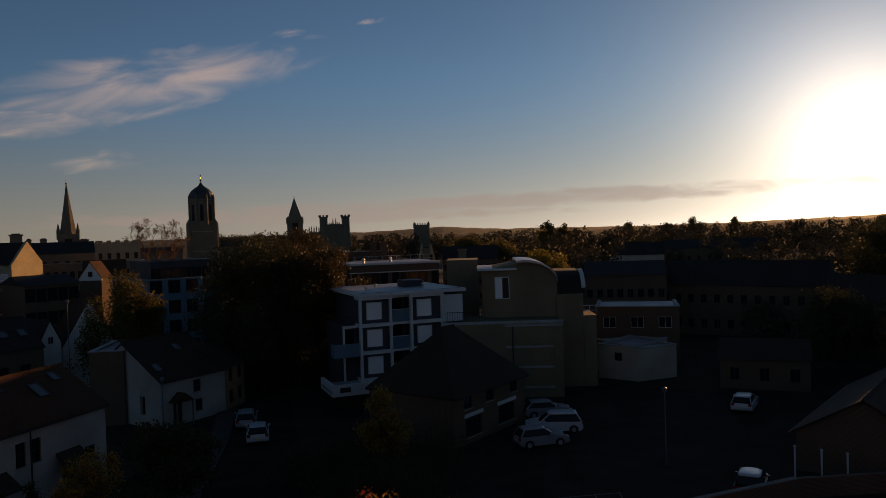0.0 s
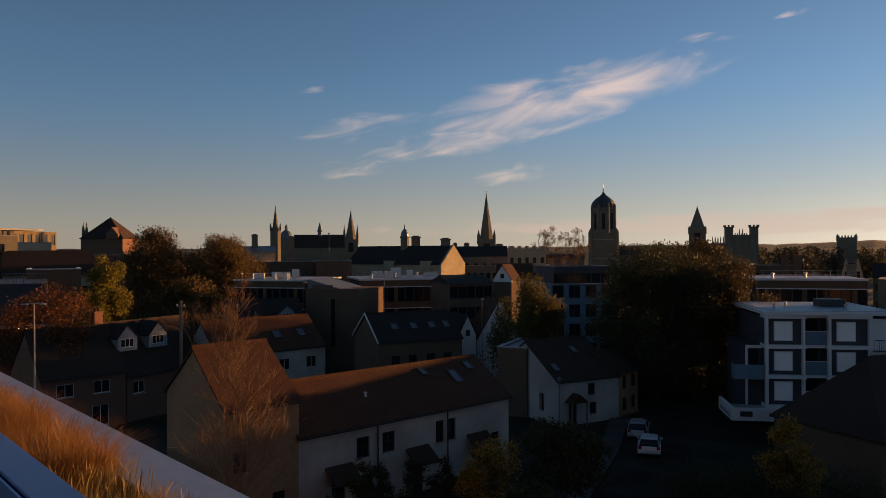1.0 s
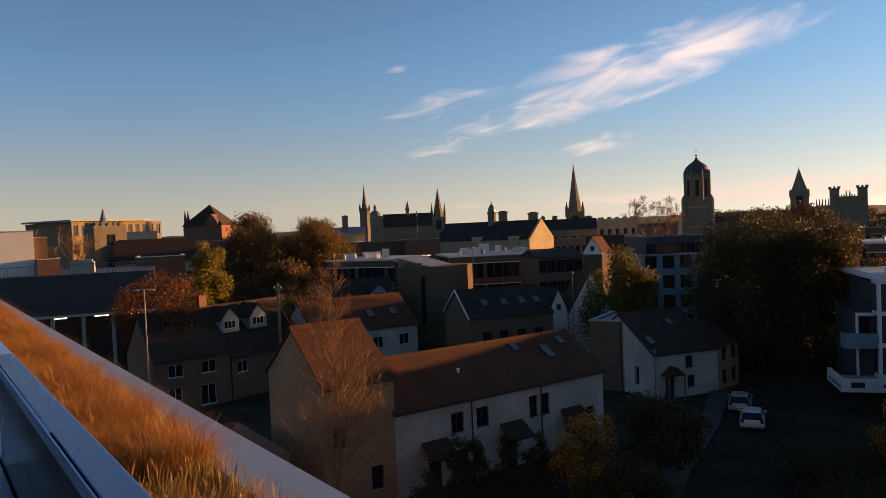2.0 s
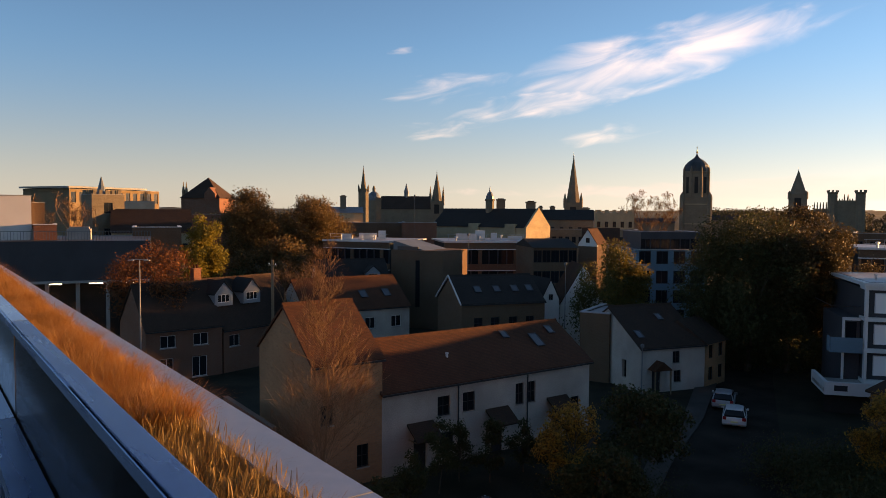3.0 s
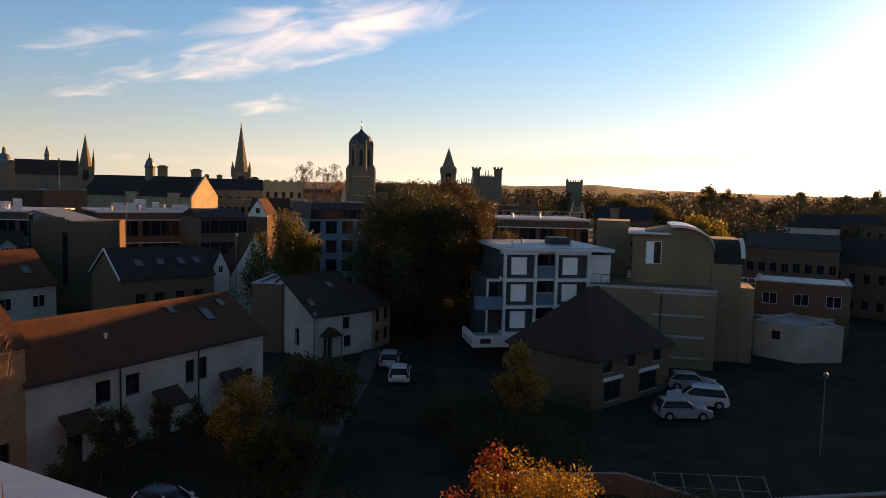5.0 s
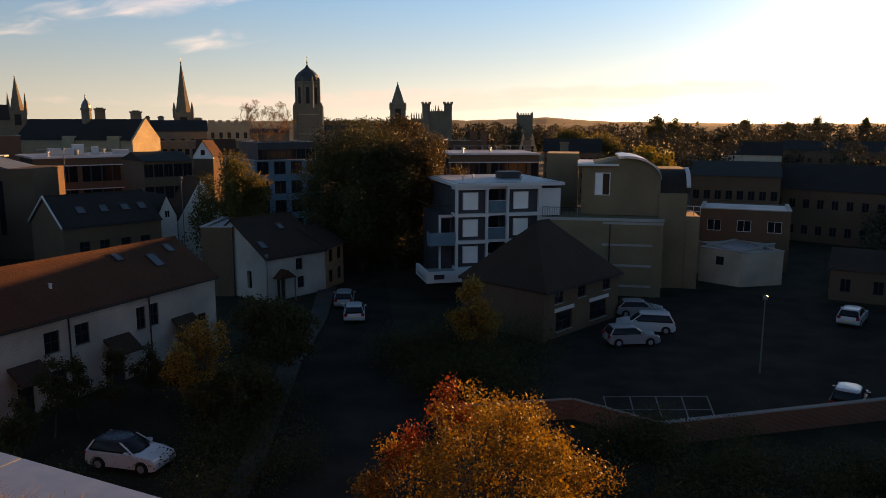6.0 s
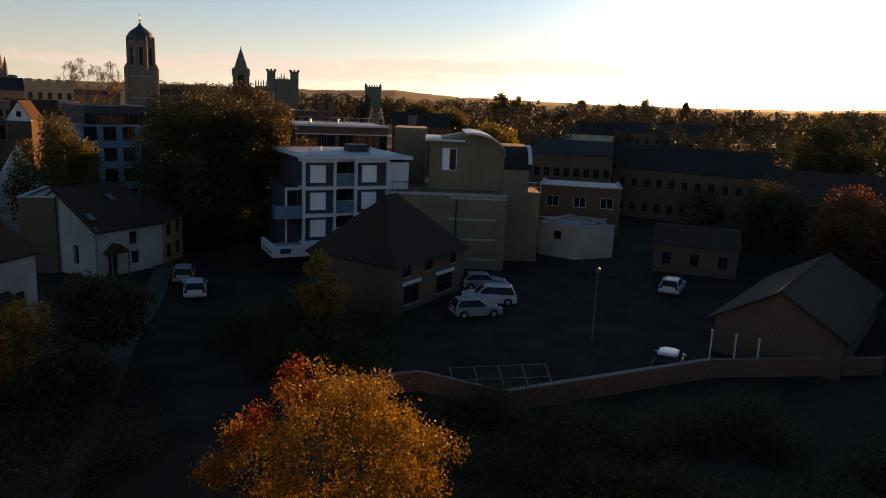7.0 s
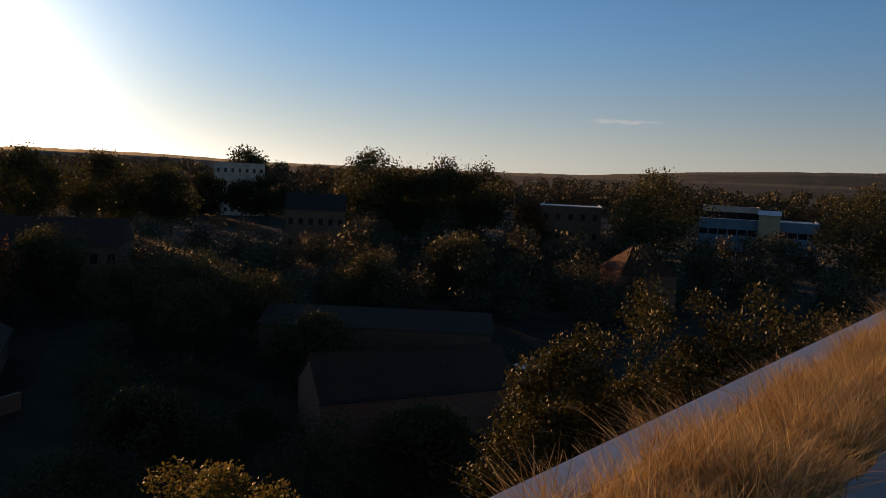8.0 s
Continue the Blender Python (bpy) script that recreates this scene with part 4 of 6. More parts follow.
part("drainpipe", turned([(0.06, 0.1), (0.06, 7.0)], 8, 0, nB - 4.9, -0.1), DARK, bb)
part("terrace_parapet", boxes((3.6, nB + 0.1, -0.1, 0.3, 7.3, 7.55)), CONCRETE, bb)
tr = part("terrace_railing", boxes((3.9, 7.7, 0.0, 0.05, 8.5, 8.56)), DARK, bb)
for i in range(24):
    x = 3.9 + 3.8 * i / 23
    part("baluster", boxes((x - 0.015, x + 0.015, 0.01, 0.04, 7.55, 8.5)), DARK, tr)
part("rear_block", boxes((3.6, 7.2, 13, 19, 0, 13.2)), BUFF, bb)
# upper storey under the vault
ux0, ux1, uy = 7.6, 15.4, 5.0
arc = [(ux1 - (ux1 - ux0 - 1.0) / 2 + (ux1 - ux0 - 1.0) / 2 * math.cos(a), 10.9 + 2.15 * math.sin(a)) for a in np.linspace(0, math.pi, 15)]
bm = bmesh.new()
prism(bm, [(ux0, 7.3), (ux1, 7.3)] + [(ux1, 10.9)] + arc[1:8] + [(ux0, 12.3)], "y", uy, uy + 9)
part("upper_wall", bm, BUFF, bb)
bm = bmesh.new()
out_arc = [(x, z + 0.05) for x, z in arc[:9]]
prism(bm, out_arc + [(x, z + 0.22) for x, z in out_arc[::-1]], "y", uy - 0.7, uy + 9.3)
vault = part("vault_roof", bm, ZINC, bb, "curved metal tiled roof catching the sun")
for k in range(13):
    y = uy - 0.7 + k * 0.78
    bm = bmesh.new()
    prism(bm, [(x, z + 0.18) for x, z in arc[:9]] + [(x, z + 0.27) for x, z in arc[:9]][::-1], "y", y, y + 0.05)
    part("seam", bm, ZINC, vault)
part("eave_board", boxes((ux0 - 0.5, ux0 + 3.6, uy - 0.6, uy + 9, 12.3, 12.5)), WHITE, bb)
w = part("window", boxes((8.9, 8.98, uy - 0.06, uy, 9.3, 11.6), (10.35, 10.43, uy - 0.06, uy, 9.3, 11.6), (8.98, 10.35, uy - 0.06, uy, 11.52, 11.6), (8.98, 10.35, uy - 0.06, uy, 9.3, 9.38), (9.63, 9.7, uy - 0.06, uy, 9.38, 11.52)), WHITE, bb)
part("curtain", boxes((8.98, 9.63, uy - 0.03, uy - 0.01, 9.38, 11.52)), BLIND, w)
part("pane", boxes((9.7, 10.35, uy - 0.03, uy - 0.01, 9.38, 11.52)), CAR_GLASS, w)
# second vault to the side, its axis along the front
bm = bmesh.new()
prof = [(uy + 0.4, 9.6)] + [(uy + 3.4 - 3.0 * math.cos(a), 9.6 + 2.3 * math.sin(a)) for a in np.linspace(0.25, math.pi / 2, 8)] + [(uy + 8, 11.9), (uy + 8, 9.6)]
prism(bm, prof, "x", ux1 - 2.0, nB + 2.9)
part("side_vault", bm, SLATE, bb)
part("side_wing", boxes((nB - 0.004, nB + 2.7, 4.6, 12, 0, 9.6)), BUFF, bb)
bm = bmesh.new()
prism(bm, prof[1:9] + [(y - 0.1, z + 0.16) for y, z in prof[1:9]][::-1], "x", nB + 2.7, nB + 3.1)
part("vault_edge", bm, WHITE, bb)
for i in range(9):
    part("louvre", boxes((nB + 2.7, nB + 2.78, uy + 0.8, uy + 2.6, 8.2 + i * 0.24, 8.36 + i * 0.24)), WHITE, bb)
part("side_railing", boxes((nB + 2.7, nB + 4.0, 4.4, 4.45, 8.4, 8.46), (nB + 2.7, nB + 4.0, 4.4, 4.45, 7.9, 7.94), (nB + 3.95, nB + 4.0, 4.4, 4.45, 7.4, 8.4), (nB + 3.3, nB + 3.35, 4.4, 4.45, 7.4, 8.4)), WHITE, bb)
part("side_tower", boxes((nB + 2.7, nB + 4.0, 4.5, 10, 0, 7.4)), BUFF, bb)

# ---- dark hipped house by the yard ----
p, q = at(0.2, 55), at(-5.5, 64)
pub = house("hipped_house", "dark brick house with a tall hipped tile roof", p, q, 8.4, 4.1, 8.3, BRICK_BROWN, TILE_DARK,
            [(1.4, 2.5, 2.75, 3.8), (4.6, 5.7, 2.75, 3.8), (8.3, 9.4, 2.75, 3.8), (1.6, 3.8, 0.5, 2.0), (6.4, 8.9, 0.5, 2.0)], over=0.3, hip=4.6, bars=1, frames=DARK)
for a, b in ((1.4, 4.0), (6.2, 9.1)):
    part("lintel_band", boxes((a, b, -0.08, -0.01, 2.1, 2.38)), WHITE, pub)

# ---- low buildings behind the yard ----
block("cream_garage", "low cream rendered building with one small window", -11.3, -14.2, 82, 3.6, 8, CREAM, rows=1, cols=1, d1=80, win_w=0.9, win_h=0.9, first=2.0, band=CONCRETE)
block("cream_garage", "low cream rendered wing with a flat roof", -14.2, -17.0, 80, 3.5, 8, CREAM, d1=83, band=CONCRETE)
block("upper_storey_house", "brown brick storey with white windows above the garages", -11.2, -17.3, 90, 6.9, 8, BRICK_BROWN, rows=2, cols=3, win_w=1.5, band=CONCRETE, frames=WHITE)
block("warehouse", "long low building with a pale metal roof", -10.5, -16.5, 112, 9.3, 14, BRICK_BROWN, roof=1.8, roof_mat=SLATE, rows=2, cols=8)
block("terraced_houses", "row of dark brick houses with slate roofs", -16.0, -27.0, 118, 7.4, 10, BRICK_BROWN, roof=3.4, roof_mat=SLATE, rows=2, cols=12, d1=112)
block("terraced_houses", "row of dark brick houses with tiled roofs", -27.0, -42.0, 104, 6.4, 9, BRICK_BROWN, roof=3.0, roof_mat=TILE_DARK, rows=2, cols=14, d1=96)
block("shed", "dark shed roof behind the yard", -20.0, -26.0, 78, 3.0, 7, BRICK_BROWN, roof=1.6, roof_mat=TILE_DARK, rows=1, cols=3)

# house at the corner of the yard with one sunlit slope
p, q = Vector((33.5, 61.5, 0)), Vector((22.3, 48.2, 0))
yh = house("yard_house", "dark house with a pitched tile roof catching the sun", p, q, 8.0, 2.6, 5.0, BRICK_BROWN, TILE_DARK, [], over=0.4)
for i, a in enumerate((-24.7, -26.4, -28.0)):
    po = part("yard_post", turned([(0.16, 0), (0.16, 0.25), (0.06, 0.3), (0.06, 2.2), (0.09, 2.22), (0.09, 2.3)], 8), WHITE)
    po.matrix_world = pose(*at(a, 50.6 - i * 0.3))
    tagged(po, "thin white post by the yard wall", "post", "yard posts")

# shed with the small lit gable
p, q = Vector((36.0, 23.3, 0)), Vector((46, 14.5, 0))
sh = house("gabled_shed", "brick shed with a dark tiled roof and a sunlit gable", p, q, 5.7, 3.0, 5.0, BRICK, TILE_DARK, (), over=0.12)
block("long_shed", "long low dark brick workshop with a tiled roof", -52, -70, 66, 3.0, 9, BRICK_BROWN, roof=1.0, roof_mat=TILE_DARK, d1=64)
p, q = at(-79.5, 96), at(-83.5, 99)
house("hip_roofed_house", "house with a brown hipped roof", p, q, 8, 5.2, 8.2, BRICK, TILE, (), hip=3.0)

# ---- yard wall with a dotted coping ----
yw = thing("yard_wall", Matrix.Identity(4), "red brick yard wall with white capping stones", "wall", kind="structure")
wall_pts = [at(9, 38.5), at(-2.2, 40.3), at(-9.2, 37.9), at(-25.0, 47.6), at(-36, 54.5)]
caps = []
for a, b in zip(wall_pts, wall_pts[1:]):
    n = (b - a).length
    m = heading(a, b)
    bm = boxes((0, n, 0, 0.23, -0.1, 1.15), (-0.02, n + 0.02, -0.03, 0.26, 1.15, 1.2))
    bm.transform(m)
    part("wall_length", bm, BRICK, yw)
    caps.append((m, n))
bm = bmesh.new()
box(bm, 0, 0.11, -0.04, 0.27, 1.2, 1.28)
cap0 = part("capping_stone", bm, CONCRETE, yw)
m, n = caps[2]
cap0.matrix_world = m
for k in range(1, int(n / 0.22)):
    o = new("capping_stone", cap0.data)
    o.parent = yw
    o.matrix_world = m @ Matrix.Translation((k * 0.22, 0, 0))


# ---- cars ----
def car(label, m, paint, length=4.2, width=1.75, height=1.48, boot=0.5, roof_mat=None, name="car"):
    """A parked car, its front along +x: body, cabin with glass, wheels, lamps, plates."""
    c = thing(name, m, label, "car")
    L2, W2 = length / 2, width / 2
    prof = [(-L2, 0.38), (-L2 + 0.01, 0.62), (-L2 + 0.06, 0.82), (-L2 + 0.14, 0.94), (0.0, 0.95), (L2 - 1.15, 0.93), (L2 - 0.6, 0.86), (L2 - 0.22, 0.74), (L2 - 0.04, 0.58), (L2, 0.42), (L2 - 0.05, 0.28), (L2 - 0.3, 0.2)]
    for xw in (L2 - 0.8, -L2 + 0.75):
        prof += [(xw + 0.37 * math.cos(a), 0.31 + 0.35 * math.sin(a)) for a in np.linspace(-0.3, math.pi + 0.3, 9)]
    prof.append((-L2 + 0.2, 0.22))
    bm = bmesh.new()
    prism(bm, prof, "y", -W2, W2)
    caps = [f for f in bm.faces if abs(f.normal.y) > 0.9]
    bmesh.ops.bevel(bm, geom=[e for f in caps for e in f.edges], offset=0.05, segments=2, affect="EDGES")
    bmesh.ops.triangulate(bm, faces=[f for f in bm.faces if len(f.verts) > 4])
    part("body", bm, paint, c)
    part("underbody", boxes((-L2 + 0.3, L2 - 0.35, -W2 + 0.22, W2 - 0.22, 0.2, 0.7)), RUBBER, c)
    z0, z1 = 0.9, height
    xa, xb, xc, xd = -L2 + 0.1, -L2 + 0.1 + boot, L2 - 2.0, L2 - 1.15

    def ring(f):
        g = f ** 1.5
        x_back, x_front = xa + (xb - xa) * g, xd + (xc - xd) * (0.8 * f + 0.2 * g)
        w = W2 - 0.06 - 0.19 * g
        bow = 0.07
        return [(x_back, -w + 0.12, z0 + (z1 - z0) * f), (x_back + 0.25, -w, z0 + (z1 - z0) * f), (x_front - 0.25, -w, z0 + (z1 - z0) * f), (x_front + bow, -w * 0.5, z0 + (z1 - z0) * f),
                (x_front + bow, w * 0.5, z0 + (z1 - z0) * f), (x_front - 0.25, w, z0 + (z1 - z0) * f), (x_back + 0.25, w, z0 + (z1 - z0) * f), (x_back, w - 0.12, z0 + (z1 - z0) * f)]

    for levels_, nm, mt in (((0.0, 0.3, 0.6, 0.85), "cabin", CAR_GLASS), ((0.83, 0.92, 0.97), "roof", roof_mat or paint)):
        bm = bmesh.new()
        rings = [[bm.verts.new(v) for v in ring(f)] for f in levels_]
        if nm == "roof":
            rings.append([bm.verts.new((v[0] * 0.86 - 0.08, v[1] * 0.8, z1)) for v in ring(1.0)])
        for lo, hi in zip(rings, rings[1:]):
            for i in range(8):
                bm.faces.new((lo[i], lo[(i + 1) % 8], hi[(i + 1) % 8], hi[i]))
        bm.faces.new(rings[0][::-1])
        bm.faces.new(rings[-1])
        ob = part(nm, bm, mt, c)
        ob.data.polygons.foreach_set("use_smooth", [True] * len(ob.data.polygons))
    for s in (-1, 1):
        for xz in ((xa, xb), (xd, xc)):
            bm = bmesh.new()
            w0, w1 = W2 - 0.045, W2 - 0.205
            v = [(xz[0] - 0.05, s * w0, z0), (xz[0] + 0.05, s * w0, z0), (xz[1] + 0.05, s * w1, z1 - 0.05), (xz[1] - 0.05, s * w1, z1 - 0.05)]
            vs = [bm.verts.new(p) for p in v] + [bm.verts.new((p[0], p[1] - s * 0.05, p[2])) for p in v]
            for f in ((0, 1, 2, 3), (7, 6, 5, 4), (0, 4, 5, 1), (1, 5, 6, 2), (2, 6, 7, 3), (3, 7, 4, 0)):
                bm.faces.new([vs[i] for i in f])
            part("pillar", bm, paint, c)
        part("mirror", boxes((xd - 0.45, xd - 0.25, s * (W2 + 0.07) - 0.08, s * (W2 + 0.07) + 0.08, 0.95, 1.08)), paint, c)
        part("headlight", boxes((L2 - 0.32, L2 - 0.06, s * (W2 - 0.3) - 0.2, s * (W2 - 0.3) + 0.2, 0.6, 0.74)), LAMP_CLEAR, c)
        part("tail_light", boxes((-L2 - 0.015, -L2 + 0.12, s * (W2 - 0.18) - 0.13, s * (W2 - 0.18) + 0.13, 0.68, 0.92)), LAMP_RED, c)
        for x in (-L2 + 0.75, L2 - 0.8):
            rot = Matrix.Translation((x, s * (W2 - 0.1), 0.31)) @ Matrix.Rotation(math.pi / 2, 4, "X")
            bm = turned([(0.2, -0.11), (0.31, -0.09), (0.31, 0.09), (0.2, 0.11)], 18)
            bm.transform(rot)
            wh_ = part("wheel", bm, RUBBER, c)
            bm = turned([(0.19, -0.118), (0.2, 0.0), (0.19, 0.118)], 10)
            bm.transform(rot)
            part("rim", bm, CAR_SILVER, wh_)
    part("number_plate", boxes((-L2 - 0.02, -L2 + 0.01, -0.26, 0.26, 0.5, 0.61)), PLATE, c)
    part("number_plate", boxes((L2 - 0.02, L2 + 0.012, -0.26, 0.26, 0.36, 0.47)), WHITE, c)
    return c


def park(az, d, turn):
    return pose(*at(az, d, 0.03), 0, 0, turn)


car("white hatchback with a dark roof parked by the gardens", park(32.4, 37.2, -6), CAR_WHITE, 3.9, 1.7, 1.47, 0.35, CAR_DARK)
car("white hatchback parked facing down the lane", park(15.15, 62, 104), CAR_WHITE, 4.0, 1.75, 1.46, 0.35)
car("silver hatchback parked behind another in the lane", park(15.9, 67.2, 103), CAR_SILVER, 4.1, 1.75, 1.46, 0.35)
car("silver hatchback parked in the yard", park(-6.6, 56, 14), CAR_SILVER, 4.0, 1.7, 1.5, 0.35)
car("white sports utility car parked in the yard", park(-7.6, 60, 176), CAR_WHITE, 4.6, 1.82, 1.62, 0.4)
car("silver saloon parked beside the hipped house", park(-7.2, 64.8, 4), CAR_SILVER, 4.2, 1.75, 1.45, 0.6)
car("white car parked at the far side of the yard", park(-21.6, 69.5, 60), CAR_WHITE, 4.2, 1.75, 1.45, 0.4)
car("small dark car with a pale roof beside the yard wall", park(-21.8, 47.6, 62), CAR_DARK, 3.8, 1.7, 1.6, 0.3, CAR_WHITE)
car("pale car parked in the far yard", park(-53.6, 84, 10), CAR_SILVER, 4.3, 1.8, 1.5, 0.5)
car("white car parked in front of the workshops", park(-72.5, 60, 30), CAR_WHITE, 4.3, 1.8, 1.5, 0.5)
car("dark car parked in front of the workshops", park(-74.3, 60.5, 30), CAR_DARK, 4.3, 1.8, 1.5, 0.5)

# ---- poles and lamps ----
pl = thing("telegraph_pole", pose(*at(50.0, 61)), "weathered wooden telegraph pole", "pole")
part("shaft", turned([(0.15, 0), (0.11, 12.5)], 10), WOOD, pl)
part("cross_arm", boxes((-0.5, 0.5, -0.05, 0.05, 12.0, 12.12)), WOOD, pl)
for x in (-0.42, 0.36):
    part("insulator", turned([(0.04, 12.12), (0.05, 12.2), (0.02, 12.26)], 8, 0, x), WHITE, pl)
sl = thing("street_lamp", pose(*at(59.35, 71), 0, 0, 40), "tall thin street lamp with two arms", "street lamp")
part("post", turned([(0.09, 0), (0.05, 12.0)], 8), CONCRETE, sl)
part("arm", boxes((-0.7, 0.7, -0.03, 0.03, 12.0, 12.08)), CONCRETE, sl)
for x in (-0.8, 0.6):
    part("lamp_head", boxes((x - 0.2, x + 0.3, -0.1, 0.1, 11.92, 12.02)), CONCRETE, sl)
for az, d, h in ((35.05, 101, 13.2), (27.55, 84, 10.5), (39.2, 150, 19.5), (21.75, 65, 4.9), (-15.9, 52, 5.0)):
    ml = thing("lamp_post", pose(*at(az, d)), "slender dark lamp post", "street lamp", "lamp posts")
    part("post", turned([(0.06, 0), (0.035, h)], 8), LEAD, ml)
    part("lantern", turned([(0.05, h), (0.16, h + 0.1), (0.18, h + 0.3), (0.05, h + 0.4)], 8), LEAD, ml)

# ---- offices and roofs in the middle distance ----
p, q = at(41.0, 106), at(37.0, 102)
st = thing("stair_tower", heading(p, q), "brown brick stair tower with a sloping glazed top", "building")
n = (q - p).length
bm = bmesh.new()
box(bm, 0, n, 0, 8, 0, 11.0)
part("wall", bm, BRICK_BROWN, st)
bm = bmesh.new()
prism(bm, [(0.0, 11.0), (n * 0.62, 11.0), (0.0, 12.3)], "y", 0.6, 7.5)
part("sloped_roof", bm, LEAD, st)
part("rooflight", boxes((n * 0.1, n * 0.5, 0.35, 0.6, 11.0, 11.5)), GLASS_SKY, st)
part("slit_window", boxes((n * 0.48, n * 0.56, -0.02, 0.0, 3, 9.6)), GLASS, st)


def office(label, az0, az1, d, d1, top, storeys, depth=14.0):
    """A long office with ribbons of windows between brick bands."""
    p, q = at(az0, d), at(az1, d1)
    n = (q - p).length
    o = thing("office", heading(p, q), label, "building")
    # The core's near-black colour holds the shade behind the glazing.
    part("core", boxes((0.4, n - 0.4, 0.8, depth, 0, top - 0.4)), ROOM_SHADE, o)
    h = 3.3
    for i in range(storeys):
        z = top - h * i
        part("brick_band", boxes((0, n, 0.0, 0.5, z - 1.2, z - 0.25)), BRICK_BROWN, o)
        part("white_band", boxes((-0.05, n + 0.05, -0.12, 0.5, z - 1.32, z - 1.2)), WHITE, o)
        part("glazing", boxes((0, n, 0.3, 0.36, z - h - 0.25, z - 1.32)), GLASS, o)
        k = max(2, int(n / 1.3))
        for j in range(k + 1):
            x = n * j / k
            part("pier", boxes((max(0, x - (0.3 if j % 4 == 0 else 0.07)), min(n, x + (0.3 if j % 4 == 0 else 0.07)), 0.06, 0.3, z - h - 0.25, z - 1.32)), BRICK_BROWN if j % 4 == 0 else CLAD, o)
    part("roof", boxes((-0.1, n + 0.1, -0.2, depth, top - 0.25, top)), FELT, o)
    part("roof_edge", boxes((-0.12, n + 0.12, -0.26, -0.2, top - 0.2, top + 0.06)), WHITE, o)
    guard = part("guard_rail", boxes((0.6, n - 0.6, 0.9, 0.94, top + 0.98, top + 1.02), (0.6, n - 0.6, 0.9, 0.93, top + 0.5, top + 0.53)), ZINC, o)
    for j in range(int(n / 2.0)):
        part("guard_post", boxes((0.8 + j * 2.0, 0.84 + j * 2.0, 0.9, 0.94, top, top + 0.98)), ZINC, guard)
    for j in range(int(n / 4.5)):
        part("roof_vent", turned([(0.16, top), (0.16, top + 0.5), (0.26, top + 0.52), (0.26, top + 0.66), (0.06, top + 0.74)], 8, 0, 2.2 + j * 4.4, 2.2 + (j * 37 % 5) * 1.6), ZINC, o)
    return o


office("long brown brick office with ribbon windows and a flat roof", 46.2, 41.2, 122, 116, 11.8, 3)
office("long brown brick office wing with ribbon windows", 36.9, 30.0, 114, 117, 11.9, 3)
for az, d, w, h in ((43.5, 124, 3.0, 1.0), (42.0, 124, 1.2, 1.4), (36.0, 120, 3.4, 1.1), (34.5, 121, 1.6, 1.6), (33.3, 122, 1.0, 1.2), (32.0, 123, 2.4, 0.7), (44.8, 126, 1.6, 0.8)):
    pu = part("rooftop_plant", boxes((0, w, 0, 1.6, 0, h), (0.15, w - 0.15, -0.04, 0, 0.2, h - 0.2)), WHITE if w < 2 else ZINC)
    pu.matrix_world = heading(at(az, d, 11.8), at(az - 1, d, 11.8))
    tagged(pu, "metal plant box on an office roof", "rooftop plant", "rooftop plant boxes")
block("red_office", "red brick rooftop storey catching the sun", 40.2, 37.5, 150, 14.2, 10, BRICK)
block("red_office", "brown brick rooftop storey", 45.2, 40.2, 156, 14.0, 10, BRICK_BROWN, band=FELT)
block("red_office", "small red brick tower block", 46.6, 45.3, 140, 13.7, 8, BRICK)

# hall with the steep slate roof and a sunlit gable
p, q = at(37.8, 170), at(30.6, 154)
n = (q - p).length
hl = thing("great_hall", heading(p, q), "long stone hall with a steep slate roof and a pale gable", "hall")
part("wall", boxes((0, n, 0, 9.2, 0, 13.3)), STONE, hl)
bm = bmesh.new()
prism(bm, [(0, 13.3), (9.2, 13.3), (4.6, 17.4)], "x", n - 0.4, n + 0.1)
part("gable", bm, STONE, hl)
bm = bmesh.new()
prism(bm, [(-0.3, 13.2), (9.5, 13.2), (4.6, 17.25)], "x", -0.2, n - 0.4)
part("roof", bm, SLATE, hl)
for x in (0.42, 0.8):
    part("dormer", boxes((n * x, n * x + 2.6, -0.4, 1.0, 11.5, 14.0)), STONE, hl)


def turret(az, d, w, z0, top, label, mat=STONE_DARK):
    """A small octagonal turret with a domed cap and a finial."""
    t = thing("turret", pose(*at(az, d)), label, "turret")
    h = top - z0
    part("shaft", turned([(w / 2, 0), (w / 2, z0 + h * 0.42), (w * 0.58, z0 + h * 0.44), (w * 0.58, z0 + h * 0.5)], 8, 0.39), mat, t)
    part("cap", turned([(w * 0.5, z0 + h * 0.5), (w * 0.46, z0 + h * 0.6), (w * 0.3, z0 + h * 0.72), (w * 0.1, z0 + h * 0.8), (w * 0.08, z0 + h * 0.86), (0.04, top)], 8, 0.39), LEAD, t)
    return t


turret(33.4, 165, 1.9, 16.5, 22.2, "slim stone turret with a domed cap")
for az, d, w, top in ((32.55, 170, 2.0, 19.6), (30.25, 165, 2.1, 19.0), (29.5, 172, 0.9, 18.0), (44.7, 205, 1.6, 20.8), (42.0, 210, 1.6, 20.4), (26.1, 215, 2.2, 18.0), (28.6, 205, 1.4, 18.3), (46.9, 260, 1.8, 20.4), (-1.2, 130, 1.4, 13.6), (1.6, 135, 1.4, 13.9)):
    c = thing("chimney_stack", pose(*at(az, d), 0, 0, az), "stone chimney stack with a moulded cap", "chimney", "chimney stacks")
    part("shaft", boxes((-w / 2, w / 2, -w / 2, w / 2, 0, top - 0.5), (-w * 0.58, w * 0.58, -w * 0.58, w * 0.58, top - 0.5, top - 0.2)), STONE_DARK, c)
    part("pot", boxes((-w * 0.35, w * 0.35, -w * 0.3, w * 0.3, top - 0.2, top)), TILE, c)

